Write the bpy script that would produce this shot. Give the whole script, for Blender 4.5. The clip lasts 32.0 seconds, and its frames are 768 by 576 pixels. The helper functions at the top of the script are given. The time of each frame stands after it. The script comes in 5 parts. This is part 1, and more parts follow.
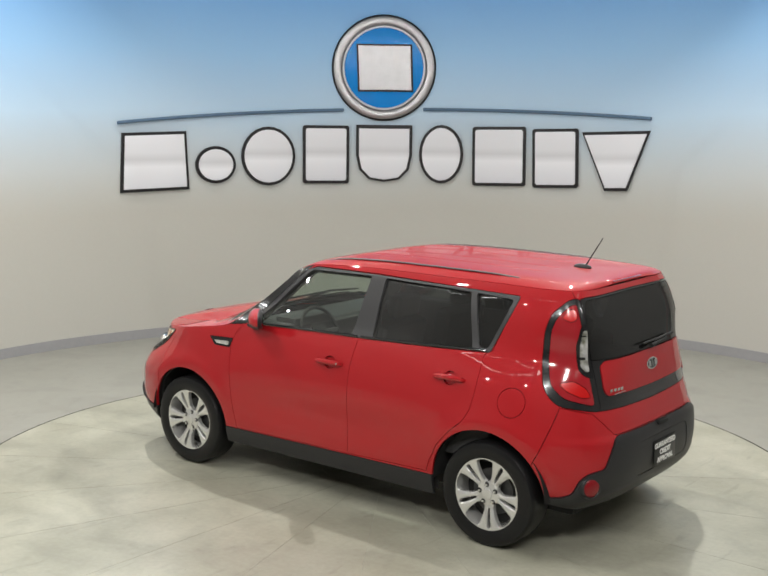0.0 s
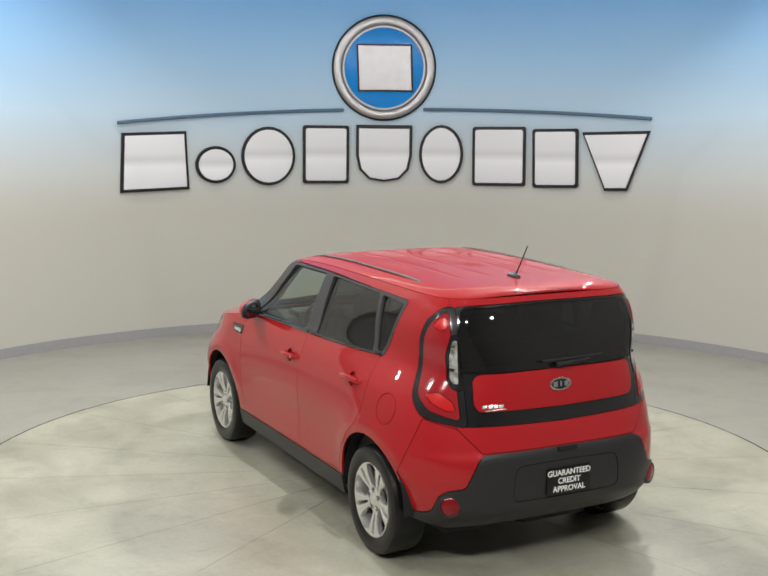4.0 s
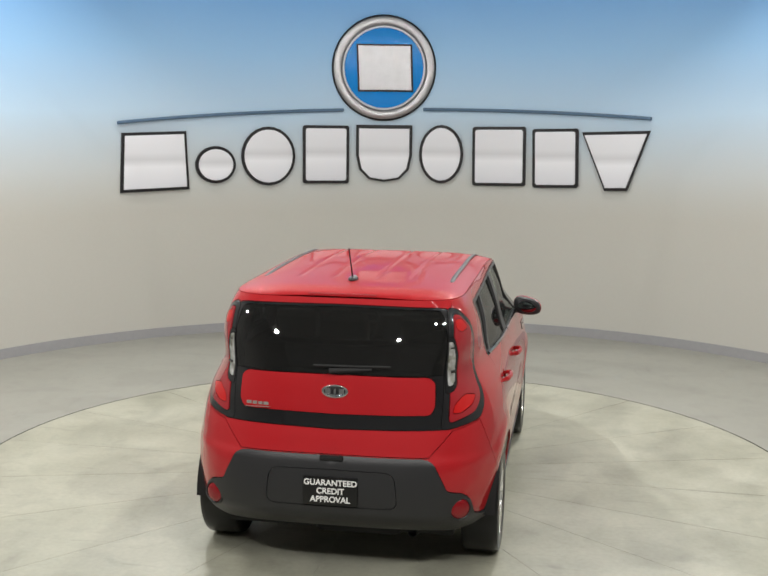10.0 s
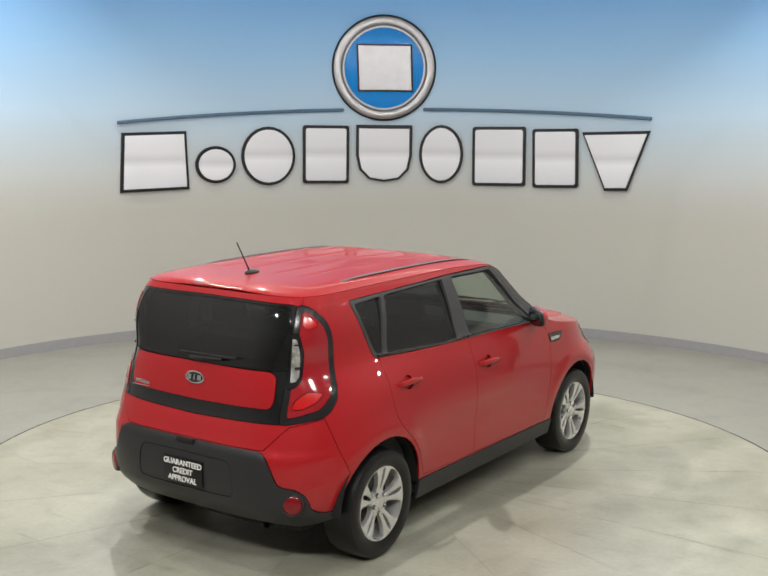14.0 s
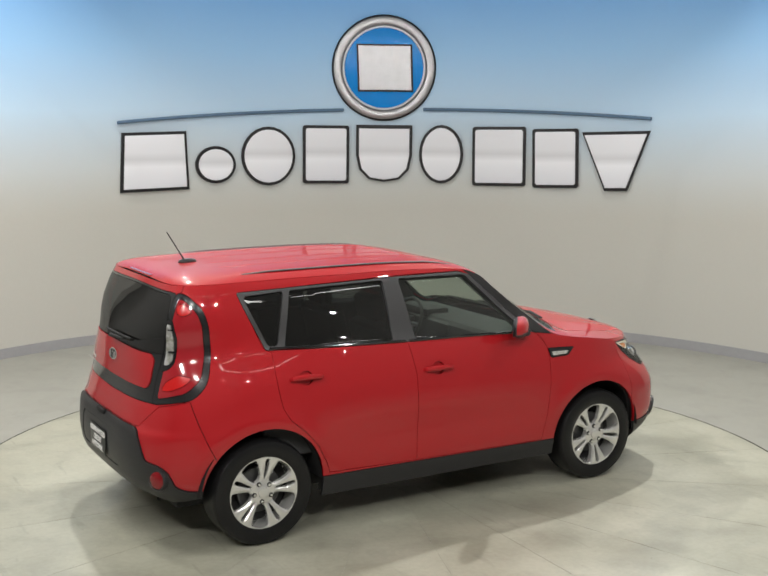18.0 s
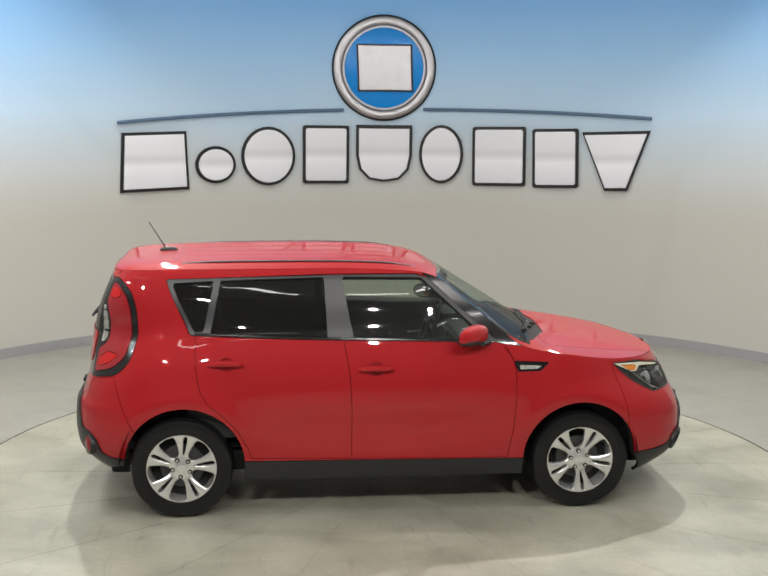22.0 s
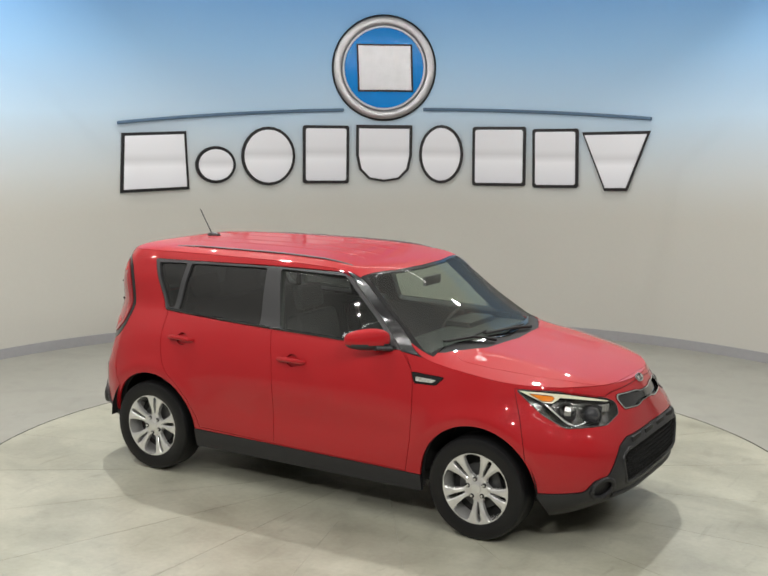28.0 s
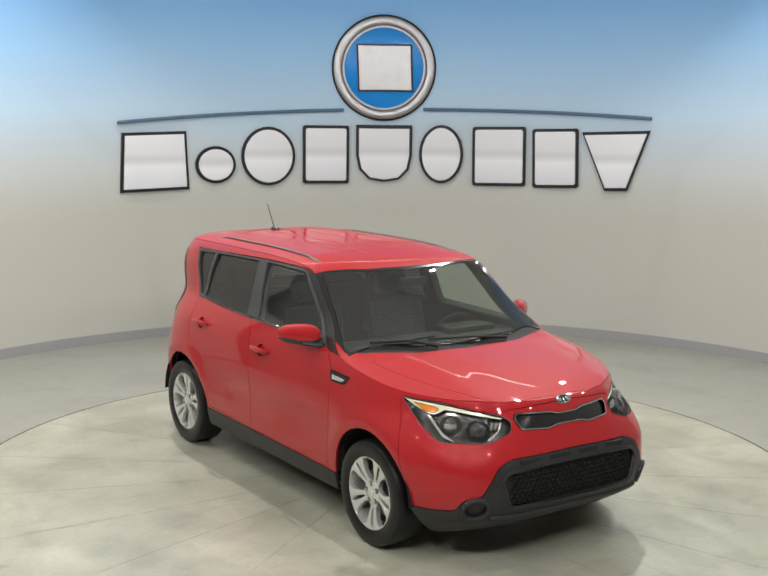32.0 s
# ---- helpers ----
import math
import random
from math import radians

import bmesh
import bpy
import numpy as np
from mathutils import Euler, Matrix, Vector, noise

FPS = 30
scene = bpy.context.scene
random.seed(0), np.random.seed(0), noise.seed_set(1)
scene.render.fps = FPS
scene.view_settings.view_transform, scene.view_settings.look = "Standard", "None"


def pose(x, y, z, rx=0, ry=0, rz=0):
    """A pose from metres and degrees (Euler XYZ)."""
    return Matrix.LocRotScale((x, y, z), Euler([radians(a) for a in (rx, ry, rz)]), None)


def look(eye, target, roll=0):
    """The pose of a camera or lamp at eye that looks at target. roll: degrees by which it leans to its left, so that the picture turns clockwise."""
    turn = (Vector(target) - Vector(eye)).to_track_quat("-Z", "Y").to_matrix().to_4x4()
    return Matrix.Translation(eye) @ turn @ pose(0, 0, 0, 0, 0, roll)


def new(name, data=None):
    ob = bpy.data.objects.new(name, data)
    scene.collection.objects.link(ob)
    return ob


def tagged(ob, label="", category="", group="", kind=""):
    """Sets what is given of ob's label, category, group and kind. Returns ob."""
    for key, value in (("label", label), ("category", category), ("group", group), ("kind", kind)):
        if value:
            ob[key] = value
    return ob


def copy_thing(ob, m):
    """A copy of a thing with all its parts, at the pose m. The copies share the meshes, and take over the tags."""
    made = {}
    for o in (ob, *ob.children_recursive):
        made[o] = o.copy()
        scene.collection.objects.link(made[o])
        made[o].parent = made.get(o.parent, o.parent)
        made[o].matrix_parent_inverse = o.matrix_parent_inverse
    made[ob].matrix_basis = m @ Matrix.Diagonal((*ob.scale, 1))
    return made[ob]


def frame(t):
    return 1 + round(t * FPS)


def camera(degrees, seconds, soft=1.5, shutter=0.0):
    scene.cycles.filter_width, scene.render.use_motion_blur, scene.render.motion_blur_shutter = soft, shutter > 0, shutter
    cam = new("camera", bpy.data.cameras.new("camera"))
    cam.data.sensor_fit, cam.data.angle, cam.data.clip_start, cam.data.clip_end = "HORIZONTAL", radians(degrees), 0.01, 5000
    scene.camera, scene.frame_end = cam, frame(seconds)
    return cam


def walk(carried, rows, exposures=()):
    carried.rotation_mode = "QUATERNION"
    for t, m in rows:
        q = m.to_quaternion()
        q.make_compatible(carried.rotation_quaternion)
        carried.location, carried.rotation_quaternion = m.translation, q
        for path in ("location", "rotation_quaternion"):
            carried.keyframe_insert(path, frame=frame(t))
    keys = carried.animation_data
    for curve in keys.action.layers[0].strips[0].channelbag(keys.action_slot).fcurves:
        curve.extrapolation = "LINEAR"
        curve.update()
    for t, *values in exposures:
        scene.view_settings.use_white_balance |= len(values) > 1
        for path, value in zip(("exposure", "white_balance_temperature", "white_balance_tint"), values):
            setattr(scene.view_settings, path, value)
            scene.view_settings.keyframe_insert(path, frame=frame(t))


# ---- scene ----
from mathutils.geometry import delaunay_2d_cdt

cam = camera(37.263, 32.0, soft=1.7)
EYE = (0.0, -7.9786, 2.5641)
walk(cam, [(0.0, look(EYE, (-0.0191, -0.0741, 1.3315), 0.621)), (32.0, look(EYE, (-0.0191, -0.0741, 1.3315), 0.621))], exposures=[(0.0, 0.17), (32.0, 0.17)])

TURN_START, TURN_RATE = 142.308, -6.17457   # heading of the car in degrees, degrees a second
CAR_X, CAR_Y = -0.106, -0.056               # the car's middle on the turntable

# ---- light ----
world = bpy.data.worlds.new("hall")
scene.world = world
world.use_nodes = True
world.node_tree.nodes["Background"].inputs[0].default_value = (0.9, 0.95, 1.0, 1)
world.node_tree.nodes["Background"].inputs[1].default_value = 0.01


def disc_lamp(name, eye, target, watts, size, beam, colour=(1.0, 0.98, 0.945)):
    data = bpy.data.lights.new(name, "AREA")
    data.shape, data.size, data.energy, data.color = "DISK", size, watts, colour
    data.spread = radians(beam)
    ob = new(name, data)
    ob.matrix_world = look(eye, target)
    return ob


LAMPS = (((-2.4, 3.2, 5.8), (-1.4, -2.4, 0), 150), ((2.3, 3.2, 5.7), (1.2, -2.4, 0), 160))
for at, aim, watts in LAMPS:
    disc_lamp("ceiling_lamp", at, aim, watts, 0.16, 150)
# small spots on the ring of light over the turntable's edge
RING_Z = 3.95
SPOTS = ((1.0, -5.5, 3.95, 50), (-1.1, -5.9, 3.95, 50), (2.5, -5.2, 3.95, 34), (-2.7, -5.4, 3.95, 46), (4.3, -3.8, 3.95, 9), (-4.3, -3.7, 3.95, 14), 
         (4.8, -0.1, 3.3, 8), (-4.8, -0.1, 3.3, 8), (2.6, 3.5, 3.95, 9), (3.4, 3.3, 3.95, 9), (-2.4, 3.5, 3.95, 9))
for x, y, z, watts in SPOTS:
    disc_lamp("spot_lamp", (x, y, z), (0, 0, 0.6), watts, 0.10, 170)
DOWNLIGHTS = ((-3.6, -1.7, 68), (-3.6, 0.2, 68), (3.6, -1.7, 32), (3.6, 0.2, 38))
for x, y, watts in DOWNLIGHTS:
    disc_lamp("downlight", (x, y, 5.2), (x, y + 0.001, 0), watts, 0.15, 180, (1.0, 0.98, 0.945))


# ---- materials ----
def material(name, colour, rough=0.5, metal=0.0, coat=0.0, vary=0.0, grain=40.0, bump=0.0, alpha=1.0, trans=0.0, ior=1.45, emit=0.0, spec=0.5, stain=0.0, stain_scale=1.2, rough_vary=0.0, own=1.0):
    m = bpy.data.materials.new(name)
    m.use_nodes = True
    t = m.node_tree
    p = t.nodes["Principled BSDF"]
    p.inputs["Base Color"].default_value = (*colour, 1)
    p.inputs["Roughness"].default_value = rough
    p.inputs["Metallic"].default_value = metal
    p.inputs["Coat Weight"].default_value = coat
    p.inputs["Coat Roughness"].default_value = 0.05
    p.inputs["Transmission Weight"].default_value = trans
    p.inputs["IOR"].default_value = ior
    p.inputs["Specular IOR Level"].default_value = spec
    p.inputs["Alpha"].default_value = alpha
    if emit:
        p.inputs["Emission Color"].default_value = (*colour, 1)
        p.inputs["Emission Strength"].default_value = emit
    if vary or bump or stain or rough_vary:
        pos = t.nodes.new("ShaderNodeTexCoord")
        fine = t.nodes.new("ShaderNodeTexNoise")
        fine.inputs["Scale"].default_value, fine.inputs["Detail"].default_value = grain, 6
        broad = t.nodes.new("ShaderNodeTexNoise")
        broad.inputs["Scale"].default_value, broad.inputs["Detail"].default_value = stain_scale, 5
        # each piece takes its own stretch of the pattern
        info = t.nodes.new("ShaderNodeObjectInfo")
        shift = t.nodes.new("ShaderNodeVectorMath")
        shift.operation = "MULTIPLY_ADD"
        shift.inputs[1].default_value = (37.0 * own, 53.0 * own, 11.0 * own)
        t.links.new(info.outputs["Random"], shift.inputs[0])
        t.links.new(pos.outputs["Object"], shift.inputs[2])
        t.links.new(shift.outputs[0], fine.inputs["Vector"])
        t.links.new(shift.outputs[0], broad.inputs["Vector"])
        mix = t.nodes.new("ShaderNodeMix")
        mix.data_type = "RGBA"
        mix.inputs["A"].default_value = (*[c * (1 - vary) for c in colour], 1)
        mix.inputs["B"].default_value = (*[min(1, c * (1 + vary)) for c in colour], 1)
        t.links.new(fine.outputs["Fac"], mix.inputs["Factor"])
        mix2 = t.nodes.new("ShaderNodeMix")
        mix2.data_type, mix2.blend_type = "RGBA", "MULTIPLY"
        ramp = t.nodes.new("ShaderNodeValToRGB")
        ramp.color_ramp.elements[0].position, ramp.color_ramp.elements[1].position = 0.35, 0.7
        ramp.color_ramp.elements[0].color = (1 - stain, 1 - stain, 1 - stain * 1.1, 1)
        t.links.new(broad.outputs["Fac"], ramp.inputs["Fac"])
        mix2.inputs["Factor"].default_value = 1.0
        t.links.new(mix.outputs["Result"], mix2.inputs["A"])
        t.links.new(ramp.outputs["Color"], mix2.inputs["B"])
        t.links.new(mix2.outputs["Result"], p.inputs["Base Color"])
        if rough_vary:
            rr = t.nodes.new("ShaderNodeMapRange")
            rr.inputs["To Min"].default_value, rr.inputs["To Max"].default_value = max(0, rough - rough_vary), rough + rough_vary
            t.links.new(broad.outputs["Fac"], rr.inputs["Value"])
            t.links.new(rr.outputs["Result"], p.inputs["Roughness"])
        if bump:
            b = t.nodes.new("ShaderNodeBump")
            b.inputs["Strength"].default_value, b.inputs["Distance"].default_value = bump, 0.002
            t.links.new(fine.outputs["Fac"], b.inputs["Height"])
            t.links.new(b.outputs["Normal"], p.inputs["Normal"])
    return m


RED = material("red_car_paint", (0.365, 0.009, 0.013), 0.55, 0.0, 0.95, vary=0.04, grain=900, spec=0.12)
RED.node_tree.nodes["Principled BSDF"].inputs["Coat Roughness"].default_value = 0.015
RED_ROOF = material("red_roof_paint", (0.365, 0.009, 0.013), 0.55, 0.0, 0.6, vary=0.04, grain=900, spec=0.12)
RED_ROOF.node_tree.nodes["Principled BSDF"].inputs["Coat Roughness"].default_value = 0.025
BLACK_PLASTIC = material("black_textured_plastic", (0.020, 0.020, 0.0215), 0.42, vary=0.25, grain=400, bump=0.25)
PILLAR_GLOSS = material("gloss_pillar", (0.014, 0.014, 0.015), 0.22, coat=0.4)
GLOSS_BLACK = material("gloss_black", (0.011, 0.011, 0.012), 0.12, coat=0.6)
SATIN_BLACK = material("satin_black_trim", (0.03, 0.03, 0.032), 0.4, vary=0.1, grain=200)
PILLAR_GREY = material("pillar_film", (0.048, 0.048, 0.05), 0.4, vary=0.08, grain=200)
DARK = material("dark_underbody", (0.012, 0.012, 0.012), 0.8, vary=0.3, grain=60)
CHROME = material("chrome", (0.78, 0.78, 0.78), 0.08, 1.0)
RAIL_GREY = material("grey_rail", (0.06, 0.06, 0.062), 0.6, vary=0.1, grain=200)
ALLOY = material("silver_alloy", (0.74, 0.74, 0.72), 0.24, 0.7, vary=0.04, grain=300)
ALLOY_DARK = material("shaded_alloy", (0.09, 0.09, 0.09), 0.45, 0.7, vary=0.1, grain=100)
RUBBER = material("tyre_rubber", (0.009, 0.009, 0.0095), 0.4, coat=0.35, spec=0.15, vary=0.3, grain=120, bump=0.15)
RED_LENS = material("red_lens", (0.30, 0.012, 0.018), 0.12, coat=1.0)
CLEAR_LENS = material("clear_lamp_lens", (0.75, 0.75, 0.72), 0.12, 0.35, coat=1.0, vary=0.7, grain=34, stain=0.7, stain_scale=26)
MARKER_LENS = material("bright_marker_lens", (0.75, 0.75, 0.72), 0.12, 0.3, coat=1.0, vary=0.3, grain=60, stain=0.5, stain_scale=40)
DEEP_RED = material("deep_red_reflector", (0.20, 0.003, 0.007), 0.2, coat=0.3, vary=0.2, grain=160)
BRIGHT_RED = material("bright_red_bulb_cover", (0.50, 0.008, 0.008), 0.25, coat=0.5)
MIRROR_GLASS = material("dark_mirror_glass", (0.30, 0.31, 0.33), 0.03, 1.0)
AMBER = material("amber_lens", (0.85, 0.25, 0.01), 0.2, coat=1.0)
WHITE_TRIM = material("cream_lamp_strip", (0.85, 0.82, 0.62), 0.2, coat=0.6)
PROJECTOR = material("dark_projector_lens", (0.035, 0.036, 0.04), 0.06, 0.0, coat=1.0)
LAMP_BOWL = material("lamp_bowl", (0.34, 0.34, 0.35), 0.16, 0.9, vary=0.8, grain=45, stain=0.75, stain_scale=26)
SEAT = material("charcoal_seat_cloth", (0.028, 0.028, 0.03), 0.9, vary=0.3, grain=250, bump=0.3)
DASH = material("dark_grey_dashboard", (0.035, 0.035, 0.036), 0.65, vary=0.15, grain=300, bump=0.2)
TUBE_WHITE = material("glowing_tube", (1.0, 0.98, 0.95), 0.4, emit=8.0)
HOUSING = material("white_lamp_housing", (0.7, 0.7, 0.68), 0.5, vary=0.05, grain=30)
MESH_BLACK = material("black_grille_mesh", (0.008, 0.008, 0.008), 0.85, vary=0.2, grain=90)
PLATE_BLACK = material("black_plate", (0.006, 0.006, 0.006), 0.3, vary=0.1, grain=100)
PLATE_WHITE = material("white_lettering", (0.8, 0.8, 0.78), 0.5, vary=0.03, grain=100)


def glass(name, colour, clear, rim=0.7, haze=0.0):
    """Tinted pane: a share of the light passes straight, the rest is a dark gloss under a pale film that paints in
    haze.
    """
    m = bpy.data.materials.new(name)
    m.use_nodes = True
    t = m.node_tree
    t.nodes.remove(t.nodes["Principled BSDF"])
    thin = t.nodes.new("ShaderNodeBsdfTransparent")
    thin.inputs["Color"].default_value = (*[clear * c for c in colour], 1)
    gloss = t.nodes.new("ShaderNodeBsdfGlossy")
    gloss.inputs["Roughness"].default_value = 0.015
    lay = t.nodes.new("ShaderNodeLayerWeight")
    lay.inputs["Blend"].default_value = 0.5
    steep = t.nodes.new("ShaderNodeMath")
    steep.operation = "POWER"
    steep.inputs[1].default_value = 4.5
    t.links.new(lay.outputs["Facing"], steep.inputs[0])
    fres = t.nodes.new("ShaderNodeMath")
    fres.operation = "MULTIPLY_ADD"
    fres.inputs[1].default_value, fres.inputs[2].default_value = rim, 0.08
    t.links.new(steep.outputs[0], fres.inputs[0])
    mix = t.nodes.new("ShaderNodeMixShader")
    t.links.new(fres.outputs[0], mix.inputs[0])
    t.links.new(thin.outputs[0], mix.inputs[1])
    t.links.new(gloss.outputs[0], mix.inputs[2])
    film = t.nodes.new("ShaderNodeBsdfDiffuse")
    film.inputs["Color"].default_value = (0.5, 0.5, 0.48, 1)
    over = t.nodes.new("ShaderNodeMixShader")
    over.inputs[0].default_value = haze
    t.links.new(mix.outputs[0], over.inputs[1])
    t.links.new(film.outputs[0], over.inputs[2])
    t.links.new(over.outputs[0], t.nodes["Material Output"].inputs["Surface"])
    return m


GLASS_CLEAR = glass("clear_window_glass", (0.88, 0.97, 0.89), 0.76, 0.5, 0.018)
GLASS_SCREEN = glass("windscreen_glass", (0.88, 0.97, 0.89), 0.76, 0.22, 0.04)
GLASS_DARK = glass("privacy_glass", (0.85, 0.9, 0.95), 0.12, 0.5, 0.013)
LENS = glass("headlamp_lens", (1, 1, 1), 0.95, 0.15)

FLOOR = material("painted_hall_floor", (0.30, 0.297, 0.262), 0.42, vary=0.06, grain=14, bump=0.12, stain=0.1, stain_scale=0.7, rough_vary=0.1)
CONCRETE = material("turntable_concrete", (0.415, 0.41, 0.333), 0.33, vary=0.13, grain=30, bump=0.3, stain=0.26, stain_scale=1.5, rough_vary=0.08, own=0.0)
JOINT = material("dusty_joint", (0.42, 0.41, 0.35), 0.8, vary=0.3, grain=50)
BASE_GREY = material("grey_baseboard", (0.33, 0.33, 0.34), 0.5, vary=0.06, grain=20)
HALL_DARK = material("grey_hall_wall", (0.24, 0.24, 0.23), 0.8, vary=0.2, grain=6)
HALL_CEIL = material("light_hall_ceiling", (0.5, 0.5, 0.49), 0.9, vary=0.2, grain=6)


def scuffed(m, amount=0.16, joints=False):
    """Drawn-out scuffs and small dark specks over a floor material."""
    t = m.node_tree
    p = t.nodes["Principled BSDF"]
    base = p.inputs["Base Color"].links[0].from_socket
    pos = t.nodes.new("ShaderNodeTexCoord")
    for scale, lo, hi, dark in (((1.1, 1.7, 1.0), 0.47, 0.62, amount), ((34.0, 34.0, 1.0), 0.70, 0.76, 0.25), ((5.0, 3.6, 1.0), 0.52, 0.70, amount * 0.7), ((14.0, 2.5, 1.0), 0.62, 0.74, amount), ((160.0, 160.0, 1.0), 0.60, 0.80, 0.15)):
        grow = t.nodes.new("ShaderNodeVectorMath")
        grow.operation = "MULTIPLY_ADD"
        grow.inputs[1].default_value = scale
        t.links.new(pos.outputs["Object"], grow.inputs[0])
        grow.inputs[2].default_value = (scale[0], 3 * scale[1], 0.0)
        n = t.nodes.new("ShaderNodeTexNoise")
        n.inputs["Scale"].default_value, n.inputs["Detail"].default_value, n.inputs["Distortion"].default_value = 1.0, 5, 0.6
        t.links.new(grow.outputs[0], n.inputs["Vector"])
        r = t.nodes.new("ShaderNodeMapRange")
        r.inputs["From Min"].default_value, r.inputs["From Max"].default_value, r.inputs["To Min"].default_value, r.inputs["To Max"].default_value = lo, hi, 1.0, 1.0 - dark
        t.links.new(n.outputs["Fac"], r.inputs["Value"])
        mul = t.nodes.new("ShaderNodeVectorMath")
        mul.operation = "SCALE"
        t.links.new(base, mul.inputs[0])
        t.links.new(r.outputs["Result"], mul.inputs["Scale"])
        base = mul.outputs[0]
    if joints:
        # dirt that has crept out of the radial joints, here and there
        def maths(kind, a, b=None, c=None):
            n = t.nodes.new("ShaderNodeMath")
            n.operation = kind
            for socket, value in zip(n.inputs, (a, b, c)):
                if value is None:
                    continue
                if isinstance(value, (int, float)):
                    socket.default_value = value
                else:
                    t.links.new(value, socket)
            return n.outputs[0]
        sep = t.nodes.new("ShaderNodeSeparateXYZ")
        t.links.new(pos.outputs["Object"], sep.inputs[0])
        turn = maths("ARCTAN2", sep.outputs["Y"], sep.outputs["X"])
        turn = maths("MULTIPLY_ADD", turn, 1 / radians(18), 20 - 88 / 18)
        away = maths("PINGPONG", turn, 0.5)
        reach = maths("SQRT", maths("ADD", maths("MULTIPLY", sep.outputs["X"], sep.outputs["X"]), maths("MULTIPLY", sep.outputs["Y"], sep.outputs["Y"])))
        away = maths("MULTIPLY", maths("MULTIPLY", away, reach), radians(18))
        n = t.nodes.new("ShaderNodeTexNoise")
        n.inputs["Scale"].default_value, n.inputs["Detail"].default_value = 2.6, 5
        t.links.new(pos.outputs["Object"], n.inputs["Vector"])
        close = t.nodes.new("ShaderNodeMapRange")
        close.inputs["From Min"].default_value, close.inputs["From Max"].default_value, close.inputs["To Min"].default_value, close.inputs["To Max"].default_value = 0.0, 0.07, 1.0, 0.0
        t.links.new(away, close.inputs["Value"])
        some = t.nodes.new("ShaderNodeMapRange")
        some.inputs["From Min"].default_value, some.inputs["From Max"].default_value, some.inputs["To Min"].default_value, some.inputs["To Max"].default_value = 0.50, 0.66, 0.0, 0.10
        t.links.new(n.outputs["Fac"], some.inputs["Value"])
        dirt = maths("SUBTRACT", 1.0, maths("MULTIPLY", close.outputs["Result"], some.outputs["Result"]))
        mul = t.nodes.new("ShaderNodeVectorMath")
        mul.operation = "SCALE"
        t.links.new(base, mul.inputs[0])
        t.links.new(dirt, mul.inputs["Scale"])
        base = mul.outputs[0]
    t.links.new(base, p.inputs["Base Color"])
    return m


scuffed(CONCRETE, 0.17, True)
scuffed(FLOOR, 0.08)


